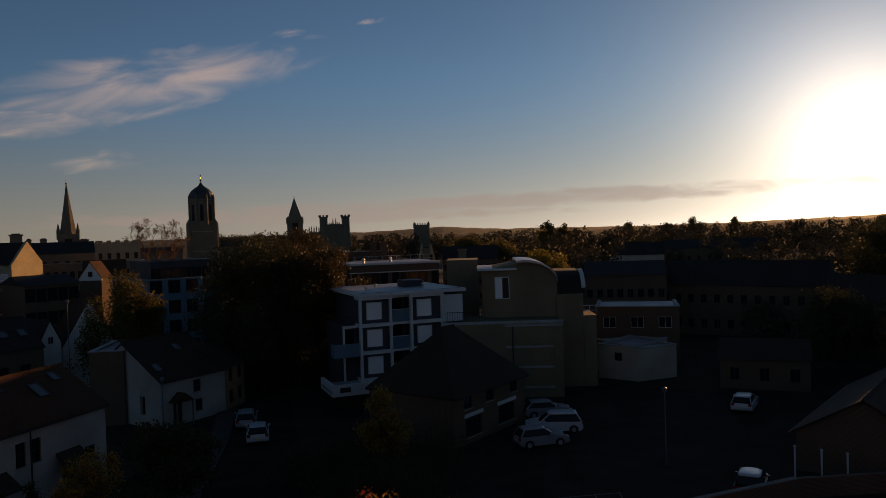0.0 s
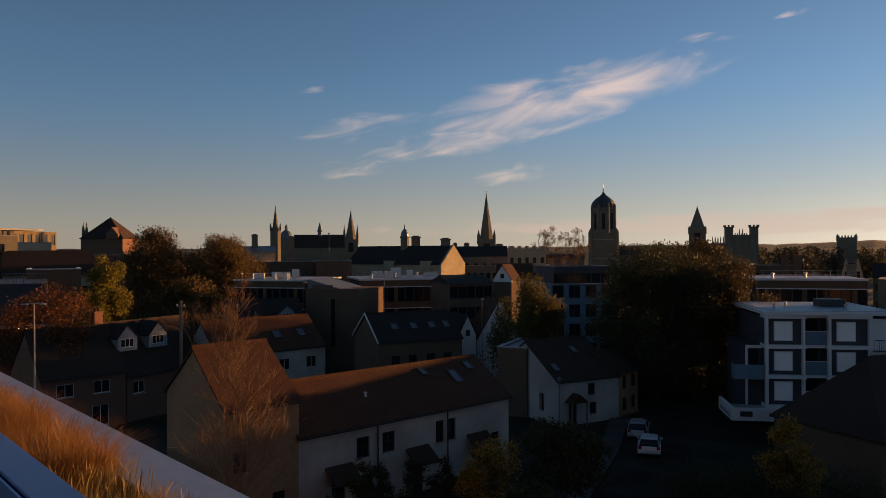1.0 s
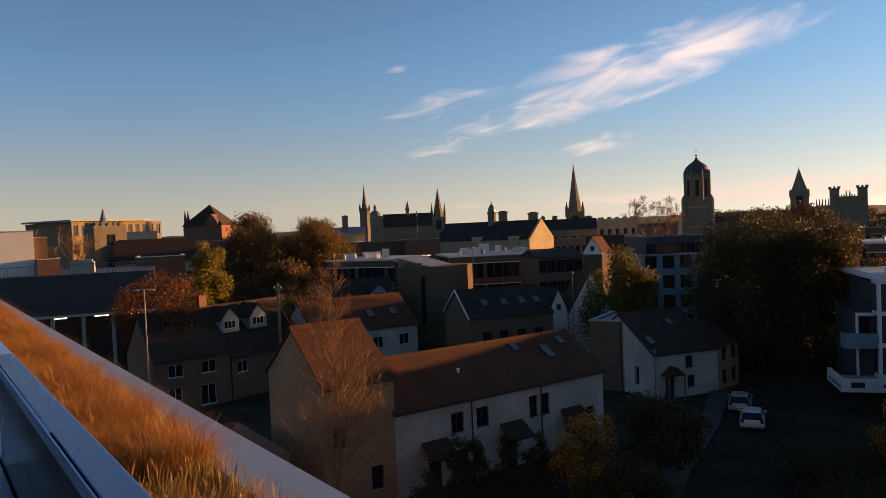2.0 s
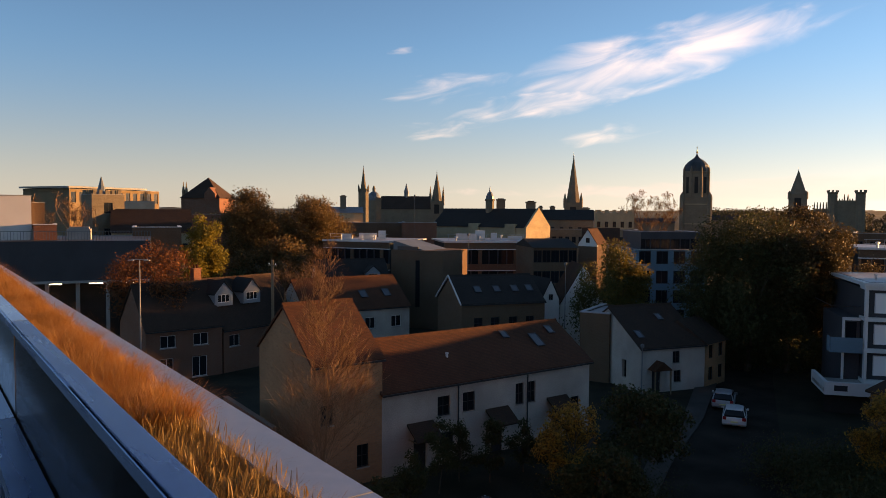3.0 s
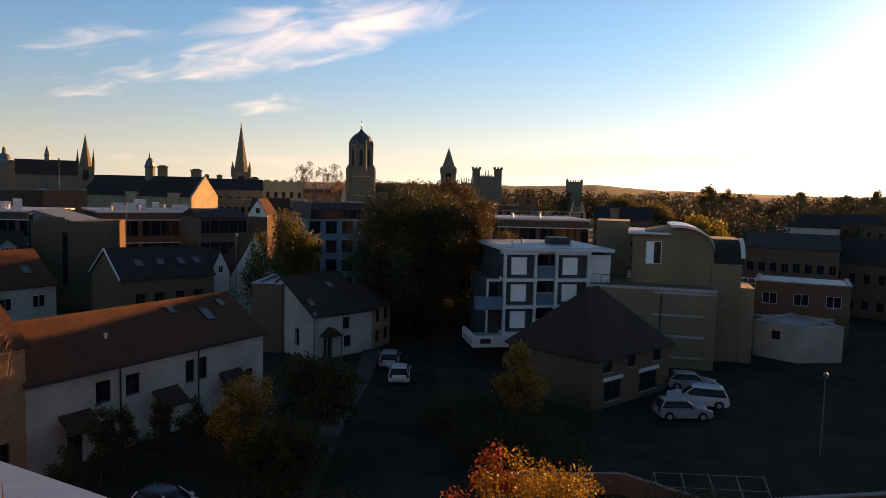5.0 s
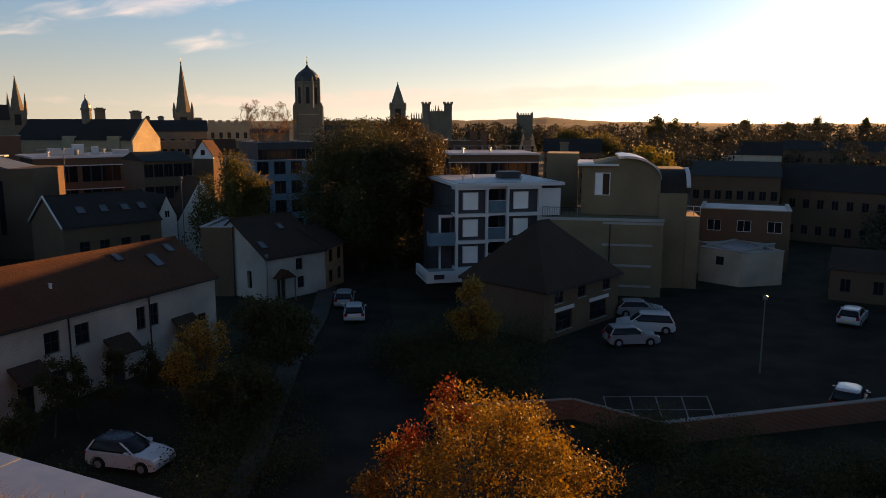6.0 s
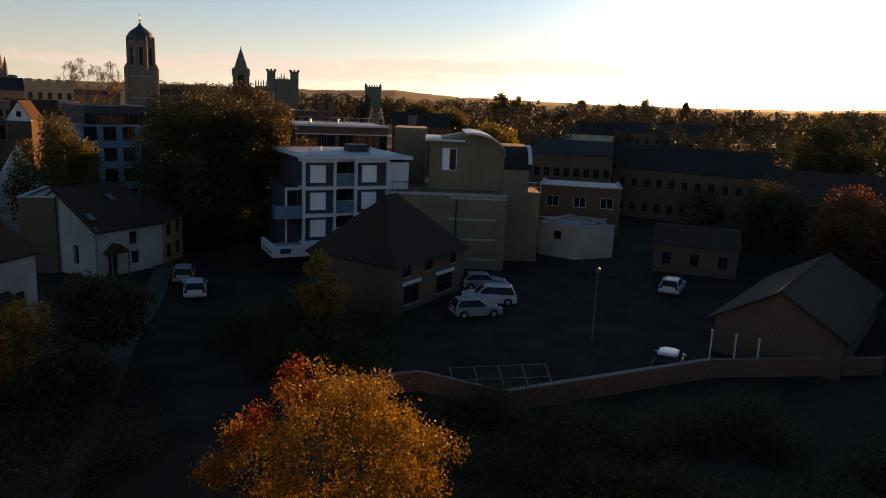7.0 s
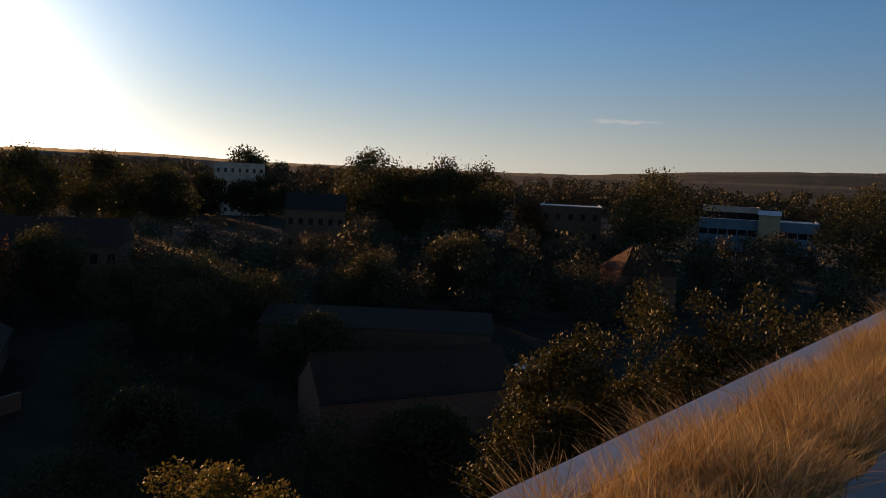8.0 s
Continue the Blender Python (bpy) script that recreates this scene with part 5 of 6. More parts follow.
block("college_range", "dark stone college range with small gables", 29.6, 25.5, 185, 14.6, 10, STONE_DARK, roof=2.6, roof_mat=SLATE, rows=3, cols=6, win_h=1.8)
block("long_range", "low stone range with a lead roof", 30.2, 22.2, 172, 12.6, 10, STONE_DARK, rows=3, cols=16, win_h=1.4)


def crenels(parent, n, depth, z, mat, w=0.9):
    """Merlons along the four edges of a flat roof."""
    k = max(2, int(n / (2 * w)))
    for j in range(k):
        x = n * (j + 0.25) / k
        part("merlon", boxes((x, x + n / k * 0.5, 0, 0.4, z, z + 0.8)), mat, parent)
        part("merlon", boxes((x, x + n / k * 0.5, depth - 0.4, depth, z, z + 0.8)), mat, parent)
    k = max(2, int(depth / (2 * w)))
    for j in range(1, k):
        y = depth * j / k
        part("merlon", boxes((0, 0.4, y - 0.4, y + 0.4, z, z + 0.8)), mat, parent)
        part("merlon", boxes((n - 0.4, n, y - 0.4, y + 0.4, z, z + 0.8)), mat, parent)


cr = block("battlemented_range", "pale stone range with battlements", 25.4, 22.5, 208, 16.4, 9, STONE, rows=3, cols=5, win_h=1.6)
crenels(cr, 10.4, 9, 16.5, STONE)
block("red_roofed_house", "white gabled house with a red tiled roof", 26.3, 23.6, 132, 11.2, 7, RENDER, roof=2.6, roof_mat=TILE)
p, q = at(26.6, 128), at(25.2, 126)
n = (q - p).length
ga = thing("white_gable", heading(p, q), "white gable end above a brown brick wall", "house")
bm = bmesh.new()
prism(bm, [(0, 10.8), (n, 10.8), (n, 11.2), (n * 0.5, 13.6), (0, 11.2)], "y", 0, 0.3)
part("gable_wall", bm, WHITEWASH, ga)
bm = bmesh.new()
prism(bm, [(-0.1, 11.05), (n * 0.5, 13.6), (n + 0.1, 11.05), (n + 0.1, 11.2), (n * 0.5, 13.8), (-0.1, 11.2)], "y", -0.08, 3)
part("roof", bm, TILE, ga)
part("attic", boxes((0.02, n - 0.02, 0.3, 2.9, 10.8, 11.1)), BRICK_BROWN, ga)
part("window", boxes((n * 0.4, n * 0.6, -0.03, -0.003, 11.4, 12.2)), GLASS, ga)
part("lower_wall", boxes((0.02, n - 0.02, 0.02, 2.9, 0, 10.8)), BRICK_BROWN, ga)
block("mono_pitch_house", "brown brick house with a shallow slate roof", 30.0, 26.7, 103, 11.6, 9, BRICK_BROWN, roof=1.1, roof_mat=SLATE, rows=4, cols=5, win_w=1.2, win_h=1.7, d1=105, frames=DARK)
blk = block("blue_flats", "pale blue rendered flats with a dark top storey", 22.3, 17.4, 109, 11.2, 12, BLUE_RENDER, rows=4, cols=4, win_w=1.7, win_h=2.1, d1=112, frames=CLAD)
block("penthouse", "dark set back top storey of the flats", 22.0, 17.8, 111, 13.7, 9, CLAD, rows=4, cols=6, win_w=1.4, win_h=1.5, d1=114, band=LEAD, frames=DARK)

# car park and roofs to the north
p, q = at(70.0, 97), at(58.6, 95)
n = (q - p).length
cp = thing("car_park", heading(p, q), "dark clad car park building with lit strips below", "building")
part("upper_wall", boxes((0, n, 0, 20, 8.0, 12.8)), CLAD, cp)
# This wall's near-black colour stands for the shade below the overhang.
part("lower_wall", boxes((0, n, 3.0, 20, 0, 8.0)), ROOM_SHADE, cp)
part("soffit_edge", boxes((0, n, -0.1, 0.0, 7.9, 8.2)), CONCRETE, cp)
bm = boxes((0, n, 0.02, 0.07, 13.9, 13.96))
for i in range(60):
    x = n * i / 59
    box(bm, x - 0.02, x + 0.02, 0.02, 0.06, 12.8, 13.9)
part("roof_railing", bm, LEAD, cp)
for x in (4.2, 8.0, 12.4, 16.2):
    part("lamp_tube", boxes((x, x + 1.5, 0.8, 0.95, 7.72, 7.84)), TUBE, cp, "lit fluorescent tube")
for i in range(6):
    part("column", boxes((n * (i + 0.5) / 6 - 0.2, n * (i + 0.5) / 6 + 0.2, 0.6, 1.0, 0, 8.0)), CONCRETE, cp)
for x, w in ((9.8, 2.6), (6.0, 1.0)):
    part("air_unit", boxes((x, x + w, 4, 6, 12.8, 14.1), (x + 0.2, x + w - 0.2, 4.4, 5.6, 14.1, 14.35)), CONCRETE, cp)
block("plant_house", "plain white roof plant house", 70.5, 66.1, 100, 18.0, 8, WHITE)
block("plant_house", "brown brick stair head", 66.1, 65.3, 101, 17.2, 6, BRICK_BROWN)
block("plant_house", "low brick roof store with a white cap", 66.0, 64.6, 99, 14.6, 5, BRICK, band=WHITE)
gl = block("glazed_offices", "stone and glass offices with a thin projecting roof", 63.8, 58.0, 184, 21.0, 16, BUFF, rows=5, cols=12, win_w=1.2, win_h=2.4, d1=200)
part("roof_canopy", boxes((-1, 20.4, -1.2, 16, 21.2, 21.6)), CONCRETE, gl)
ct = block("church_tower", "squat stone church tower with battlements", 62.4, 60.3, 150, 19.2, 5.5, STONE_DARK, rows=4, cols=1, win_w=1.6, win_h=2.0, category="church tower", d1=152)
crenels(ct, 5.5, 5.5, 19.3, STONE_DARK, 0.5)
part("spirelet", turned([(0.9, 19.3), (0.7, 20.2), (0.08, 22.6)], 8, 0.39, 2.7, 2.7), LEAD, ct)
block("church_nave", "church nave with a stone slate roof", 61.2, 55.8, 147, 12.2, 9, STONE, roof=4.4, roof_mat=TILE_DARK, rows=2, cols=6, win_h=2.4, category="church")
block("pale_block", "pale flat roofed block", 61.8, 58.3, 172, 18.2, 10, CREAM)
block("flat_store", "brick store with a white roof edge", 59.8, 56.5, 111, 14.0, 9, BRICK_BROWN, band=WHITE)
block("low_store", "low range of orange brick stores", 57.0, 53.0, 160, 15.6, 9, BRICK)
p, q = at(56.5, 300), at(53.6, 300)
n = (q - p).length
py = thing("pyramid_tower", heading(p, q) @ Matrix.Rotation(radians(-24), 4, "Z"), "brick tower house with a steep pyramid roof", "tower")
part("wall", boxes((0, n, 0, n, 0, 21)), BRICK, py)
bm = bmesh.new()
vs = [bm.verts.new(c) for c in ((-0.5, -0.5, 21), (n + 0.5, -0.5, 21), (n + 0.5, n + 0.5, 21), (-0.5, n + 0.5, 21), (n / 2, n / 2, 29.2))]
for f in ((0, 1, 4), (1, 2, 4), (2, 3, 4), (3, 0, 4), (3, 2, 1, 0)):
    bm.faces.new([vs[i] for i in f])
part("roof", bm, TILE_DARK, py)
bm = bmesh.new()
prism(bm, [(n * 0.62, 20.8), (n * 0.62 + 4.4, 20.8), (n * 0.62 + 4.4, 22.6), (n * 0.62 + 2.2, 25.2), (n * 0.62, 22.6)], "y", -0.8, 5)
part("gable_dormer", bm, BRICK, py)
for x in (-2.8, -1.6):
    part("pinnacle", turned([(0.6, 0), (0.6, 24), (0.05, 27.6)], 6, 0, x, 8), STONE_DARK, py)
block("classical_block", "pale classical stone block with a pediment", 46.4, 43.2, 200, 16.0, 12, STONE, rows=3, cols=7, roof=1.6, roof_mat=LEAD)
block("classical_block", "sunlit stone range with a flat roof", 46.5, 43.4, 188, 13.6, 8, STONE, rows=2, cols=8, d1=196)
h2 = block("steep_hall", "stone hall with a steep roof", 41.8, 38.0, 300, 17.4, 14, STONE_DARK, roof=5.4, roof_mat=TILE_DARK)
part("fleche", turned([(0.9, 21.5), (0.9, 24), (1.1, 24.2), (0.06, 28.0)], 8, 0, 10.2, 7), LEAD, h2)
block("far_range", "low distant stone roofs", 37.0, 33.2, 260, 15.6, 10, STONE_DARK, roof=2.0, roof_mat=SLATE)
block("far_range", "low distant stone roofs", 24.0, 19.6, 250, 13.4, 10, STONE_DARK, roof=1.4, roof_mat=SLATE, rows=2, cols=10)
block("far_range", "low distant roofs behind the tower", 19.0, 13.0, 320, 13.8, 10, STONE_DARK, roof=2.0, roof_mat=SLATE, rows=2, cols=10)

# ---- towers on the skyline ----
def square_tower(name, label, az, d, w, top, mat=STONE_DARK):
    t = thing(name, pose(*at(az, d), 0, 0, az), label, "tower")
    part("shaft", boxes((-w / 2, w / 2, -w / 2, w / 2, 0, top)), mat, t)
    return t


tom = thing("gate_tower", pose(*at(18.15, 281), 0, 0, 18), "stone gate tower with an octagonal belfry and ogee dome", "tower")
part("base", boxes((-4.9, 4.9, -4.9, 4.9, 0, 17.6), (-5.1, 5.1, -5.1, 5.1, 17.6, 18.2), (-4.8, 4.8, -4.8, 4.8, 18.2, 21.6), (-5.0, 5.0, -5.0, 5.0, 21.6, 22.2)), STONE_DARK, tom)
for sx, sy in itertools.product((-1, 1), repeat=2):
    part("corner_turret", turned([(0.95, 0), (0.95, 22.2), (0.8, 22.8), (0.12, 24.0)], 8, 0.39, sx * 4.6, sy * 4.6), STONE_DARK, tom)
for z in (8.0, 12.6, 19.6):
    part("string_band", boxes((-5.0, 5.0, -5.0, -4.905, z, z + 0.3), (-5.0, -4.905, -4.905, 4.9, z, z + 0.3), (4.905, 5.0, -4.905, 4.9, z, z + 0.3)), STONE, tom)
part("belfry", turned([(4.5, 22.2), (4.5, 30.6), (4.7, 30.9), (4.7, 31.5)], 8, math.pi / 8), STONE_DARK, tom)
for i in range(8):
    a = math.pi / 8 + i * math.pi / 4
    part("buttress", turned([(0.42, 22.2), (0.42, 31.8), (0.36, 32.3), (0.06, 33.2)], 6, 0, 4.5 * math.cos(a), 4.5 * math.sin(a)), STONE_DARK, tom)
    a += math.pi / 8
    bm = boxes((-0.6, 0.6, -0.05, 0.05, 23.6, 29.4))
    bm.transform(Matrix.Rotation(a + math.pi / 2, 4, "Z") @ Matrix.Translation((0, -4.17, 0)))
    # No hole is cut: a near-black panel paints the belfry's inner shade.
    part("belfry_shade_panel", bm, ROOM_SHADE, tom)
part("dome", turned([(4.45, 31.5), (4.4, 32.4), (4.0, 33.7), (3.1, 34.8), (1.9, 35.7), (1.0, 36.3), (0.5, 37.0), (0.3, 37.6)], 16), DOME_LEAD, tom)
part("finial", turned([(0.12, 37.8), (0.4, 38.3), (0.12, 38.7), (0.06, 40.0), (0.3, 40.1), (0.04, 40.4)], 8), GOLD, tom)


def steeple(name, label, az, d, w, z_tower, z_tip, pinn=0.45, spire_w=0.86, mat=STONE_DARK, oct_tower=False):
    t = thing(name, pose(*at(az, d), 0, 0, az), label, "spire")
    if oct_tower:
        part("tower", turned([(w * 0.54, 0), (w * 0.54, z_tower)], 8, math.pi / 8), mat, t)
    else:
        part("tower", boxes((-w / 2, w / 2, -w / 2, w / 2, 0, z_tower)), mat, t)
        # Flat near-black panel in place of a shaded opening.
        part("belfry_shade_panel", boxes((-w * 0.18, w * 0.18, -w / 2 - 0.03, -w / 2 - 0.003, z_tower - w * 0.9, z_tower - w * 0.25)), ROOM_SHADE, t)
    h = z_tip - z_tower
    part("spire", turned([(w * spire_w / 2, z_tower), (w * spire_w / 4, z_tower + h * 0.47), (0.12, z_tip - 0.9)], 8, math.pi / 8), mat, t)
    part("finial", turned([(0.1, z_tip - 1.0), (0.25, z_tip - 0.7), (0.08, z_tip - 0.5), (0.03, z_tip + 0.6)], 6), LEAD, t)
    for sx, sy in itertools.product((-1, 1), repeat=2):
        part("pinnacle", turned([(w * 0.09, z_tower - w * 0.3), (w * 0.09, z_tower + h * pinn * 0.3), (0.05, z_tower + h * pinn)], 6, 0, sx * w * 0.46, sy * w * 0.46), mat, t)
    for s in (-1, 1):
        bm = bmesh.new()
        prism(bm, [(-w * 0.13, z_tower), (w * 0.13, z_tower), (w * 0.13, z_tower + h * 0.13), (0, z_tower + h * 0.2), (-w * 0.13, z_tower + h * 0.13)], "y", -w * 0.42, w * 0.1)
        part("lucarne", bm, mat, t)
        break
    return t


steeple("church_spire", "slender stone church spire with pinnacles", 27.05, 235, 5.4, 19.6, 34.6, 0.2)
steeple("church_spire", "distant stone spire with tall pinnacles", 37.5, 352, 6.6, 21.5, 35.6, 0.5)
steeple("cathedral_spire", "short cathedral spire on a square tower", 11.4, 401, 8.2, 26.3, 38.6, 0.12, 1.0)
ls = steeple("church_spire", "tall distant spire on a columned drum", 43.15, 550, 7.5, 33.0, 50.0, 0.2, 0.62, STONE_DARK, True)
dm = thing("rotunda_dome", pose(*at(42.35, 620)), "distant domed rotunda with a lantern", "dome")
part("drum", turned([(5.5, 0), (5.5, 25.5)], 16), STONE_DARK, dm)
part("dome", turned([(5.6, 25.5), (5.2, 28.5), (3.9, 31.2), (1.6, 32.9)], 16), LEAD, dm)
part("lantern", turned([(1.3, 32.9), (1.3, 35.4), (0.9, 36.6), (0.1, 38)], 8), STONE_DARK, dm)

bo = thing("twin_turret_tower", pose(*at(8.42, 370), 0, 0, 8.4), "broad stone tower with two battlemented turrets", "tower")
part("body", boxes((-7.2, 7.2, 0, 10, 0, 22.6)), STONE_DARK, bo)
for s in (-1, 1):
    tt = part("turret", turned([(2.1, 0), (2.1, 25.6), (2.4, 25.8), (2.4, 26.3)], 8, math.pi / 8, s * 5.4, 0.5), STONE_DARK, bo)
    for i in range(8):
        a = i * math.pi / 4
        part("merlon", turned([(0.42, 26.3), (0.42, 27.1)], 4, a, s * 5.4 + 2.0 * math.cos(a), 0.5 + 2.0 * math.sin(a)), STONE_DARK, tt)
for i in range(6):
    part("merlon", boxes((-2.9 + i, -2.4 + i, 0, 0.4, 22.6, 23.4)), STONE_DARK, bo)
for x in (-0.8, 0.6):
    part("pinnacle", turned([(0.3, 22.6), (0.3, 24), (0.05, 25.6)], 6, 0, x, 5), STONE_DARK, bo)
part("hall_range", boxes((-13, -7.2, 2, 9, 0, 19)), STONE_DARK, bo)
for i in range(5):
    part("hall_pinnacle", turned([(0.3, 19), (0.3, 20.4), (0.05, 22)], 6, 0, -12.6 + i * 1.2, 2.2), STONE_DARK, bo)
me = square_tower("college_tower", "distant square stone tower with corner pinnacles", 1.74, 450, 9.4, 21.8)
for sx, sy in itertools.product((-1, 1), repeat=2):
    part("pinnacle", turned([(0.7, 20), (0.7, 22.2), (0.1, 23.8)], 6, 0, sx * 4.3, sy * 4.3), STONE_DARK, me)
for i in range(6):
    part("merlon", boxes((-4.0 + i * 1.45, -3.3 + i * 1.45, -4.7, -4.3, 21.8, 22.8)), STONE_DARK, me)

# houses and roofs beyond the flats
cb = block("chimneyed_house", "tall brown brick house with big chimneys", 8.0, 4.7, 128, 13.6, 10, BRICK_BROWN, rows=4, cols=4)
for x in (4.6, 6.4):
    ck = part("chimney", boxes((x, x + 1.1, -0.3, 0.9, 9, 15.0), (x - 0.1, x + 1.2, -0.4, 1.0, 15.0, 15.3)), BRICK, cb)
    part("pot", turned([(0.2, 15.3), (0.16, 15.9)], 8, 0, x + 0.55, 0.3), TILE, ck)
office("low offices with white roof edges and ribbon windows", 7.6, 0.7, 104, 106, 12.4, 3, 12)
for az in (2.2, 1.5):
    p, q = at(az, 140), at(az - 0.62, 140)
    n = (q - p).length
    gg = thing("gabled_bay", heading(p, q), "narrow stone gable with a tall window", "house", "gabled bays")
    bm = bmesh.new()
    prism(bm, [(0, 0), (n, 0), (n, 11.6), (n / 2, 14.6), (0, 11.6)], "y", 0, 8)
    part("wall", bm, STONE, gg)
    part("window", boxes((n * 0.35, n * 0.65, -0.03, -0.003, 10.2, 12.4)), GLASS, gg)
block("far_house", "distant brick house with a slate roof", 0.3, -4.0, 170, 10.2, 9, BRICK_BROWN, roof=3.0, roof_mat=SLATE, rows=3, cols=8)
block("far_house", "distant pale house with a slate roof", -12.5, -16.5, 210, 8.6, 10, CREAM, roof=3.4, roof_mat=SLATE, rows=2, cols=6)
block("far_house", "long distant roof in the glare", -16.5, -23.5, 230, 9.4, 12, BRICK_BROWN, roof=2.6, roof_mat=SLATE, rows=2, cols=10)
block("tower_block", "distant pale block of flats", -48.2, -51.8, 254, 17.3, 12, CREAM, rows=4, cols=7)
block("far_roofs", "distant houses with slate roofs", -53.5, -58.0, 150, 8.4, 9, BRICK_BROWN, roof=3.2, roof_mat=SLATE, rows=2, cols=6)
block("white_roofed_block", "dark block with a bright white flat roof", -73.0, -77.6, 150, 11.4, 12, BRICK_BROWN, rows=3, cols=5, band=WHITE, roof_mat=WHITE)
block("pale_school", "long pale blue block with wide windows", -84.6, -92.5, 175, 9.6, 12, BLUE_RENDER, rows=2, cols=12, win_w=1.8, band=WHITE)
block("pale_school", "pale upper storey with wide windows", -84.8, -88.6, 178, 12.2, 9, CREAM, rows=3, cols=5, win_w=2.6, win_h=1.8)
block("lit_rooftop", "small sunlit rooftop room", -88.6, -90.0, 173, 11.0, 5, STONE, roof=0.9, roof_mat=WHITE)

# ---- trees ----
tree("broad tree with golden leaves turning red at one side", at(4.7, 24.4), 7.55, 4.5, LEAF_GOLD, 11, 26000, 0.066, 0.16, 0.15, 120, spread=0.15, puff=0.5,
     extra=(LEAF_RED, 2600, [(-1.7, 1.2, 6.7, 0.4), (-1.9, 1.2, 6.1, 0.5), (-1.3, 1.4, 5.9, 0.55), (-2.8, 0.5, 5.3, 0.5), (-3.3, 0.2, 4.6, 0.5), (-3.9, -0.4, 3.8, 0.45), (-1.6, 1.3, 7.1, 0.22)]))
tree("rounded tree with olive and yellow leaves", at(-50.3, 24), 7.3, 3.0, LEAF_OLIVE, 12, 16000, 0.085, 0.14, 0.15, 36, spread=0.09)
for az, h, sd in ((-47.9, 14.2, 61), (-50.1, 12.6, 62), (-52.2, 14.6, 63)):
    tree("dark broad tree below the pale block of flats", at(az, 226), h, 6.5, LEAF_DULL, sd, 6000, 0.34, 0.35, 0.05, 34, spread=0.4)
tree("small tree with amber leaves brightened as if sunlit", at(26.9, 42), 6.0, 2.0, LEAF_AMBER_SUNNY, 13, 9000, 0.09, 0.1, 0.1, 26, droop=0.5)
tree("dense dark green garden tree", at(21.8, 46.5), 5.9, 3.0, LEAF_GREEN, 14, 9000, 0.11, 0.14, 0.05, 34)
tree("dense dark green garden bush", at(24.6, 40), 3.8, 2.3, LEAF_GREEN, 15, 6000, 0.1, 0.1, 0.0, 24, category="bush", name="bush")
tree("upright tree with amber leaves by the hipped house", at(5.9, 49.5), 6.2, 1.8, LEAF_AMBER_SUNNY, 16, 9000, 0.09, 0.1, 0.1, 26, droop=0.4)
tree("tall spreading tree with dark green leaves", at(14.4, 83), 16.9, 7.4, LEAF_GREEN, 17, 62000, 0.125, 0.4, 0.0, 120, spread=0.35, puff=0.85)
tree("tall tree with rusty green leaves", at(11.8, 84), 16.6, 5.2, LEAF_UMBER, 18, 30000, 0.125, 0.35, 0.1, 64, spread=0.35, puff=0.85)
tree("tall tree with rust brown leaves", at(8.9, 86), 15.6, 4.6, LEAF_UMBER, 19, 24000, 0.12, 0.3, 0.1, 50, spread=0.35, puff=0.85)
# Added behind the big trees to keep the low sun off the dormers.
tree("tall tree with rust brown leaves", at(11.0, 118), 17.6, 6.4, LEAF_UMBER, 29, 22000, 0.17, 0.35, 0.1, 60, spread=0.35)
tree("weeping willow with yellow green leaves", at(24.2, 86), 14.0, 4.4, LEAF_OLIVE, 20, 22000, 0.13, 0.25, 0.15, 44, droop=2.4)
tree("tree with rust red autumn leaves", at(58.4, 82), 13.4, 4.6, LEAF_RUST, 21, 13000, 0.13, 0.25, 0.2, 44, spread=0.3)
tree("tall narrow tree with yellow green leaves", at(55.2, 93), 16.3, 3.4, LEAF_YELLOW, 22, 12000, 0.16, 0.25, 0.2, 40, droop=1.0)
tree("big dark green broad tree", at(51.0, 132), 20.0, 7.6, LEAF_BROWN, 23, 36000, 0.17, 0.4, 0.2, 60, spread=0.45)
tree("big dark green broad tree", at(47.6, 134), 19.4, 7.4, LEAF_BROWN, 24, 36000, 0.17, 0.4, 0.2, 60, spread=0.45)
tree("reddish brown bushy tree", at(49.6, 108), 12.6, 6.2, LEAF_BROWN, 25, 12000, 0.22, 0.3, 0.1, 40, spread=0.4)
tree("dark green shrubs beside the brick house", at(52.6, 100), 9.0, 4.5, LEAF_GREEN, 26, 8000, 0.22, 0.2, 0.05, 34)
tree("dark garden shrub below the terrace", at(62.0, 72), 5.5, 3.4, LEAF_GREEN, 27, 6000, 0.14, 0.12, 0.0, 26, category="bush", name="bush")
for i, (az, d, h, r) in enumerate(((37.2, 42.5, 4.4, 1.1), (35.6, 44.5, 3.7, 0.9), (33.2, 44.5, 3.9, 1.0), (30.6, 46.5, 3.4, 1.1), (39.4, 40.0, 3.4, 1.2), (28.5, 45.5, 3.0, 1.2), (41.5, 38.0, 2.6, 1.3))):
    tree("dark upright garden shrub", at(az, d), h, r, LEAF_GREEN, 40 + i, 3200, 0.07, 0.06, 0.0, 16, category="bush", name="shrub")
tree("tree with gold tipped leaves behind the curved roof", at(-7.4, 101), 13.7, 4.2, LEAF_YELLOW, 28, 9000, 0.2, 0.3, 0.15, 36, spread=0.3)
for i, (az, d, h, r) in enumerate(((-74.4, 25, 10.9, 2.0), (-78.2, 25.5, 11.8, 1.8), (-82.5, 27, 13.4, 2.3), (-86.3, 27.5, 13.0, 1.7), (-90.0, 28, 13.4, 1.9), (-95.5, 29, 12.6, 2.6))):
    tree("tall garden tree with olive leaves near the roof edge", at(az, d), h, r, LEAF_DULL, 50 + i, 12000, 0.085, 0.12, 0.2, 46, spread=0.16, puff=1.25)
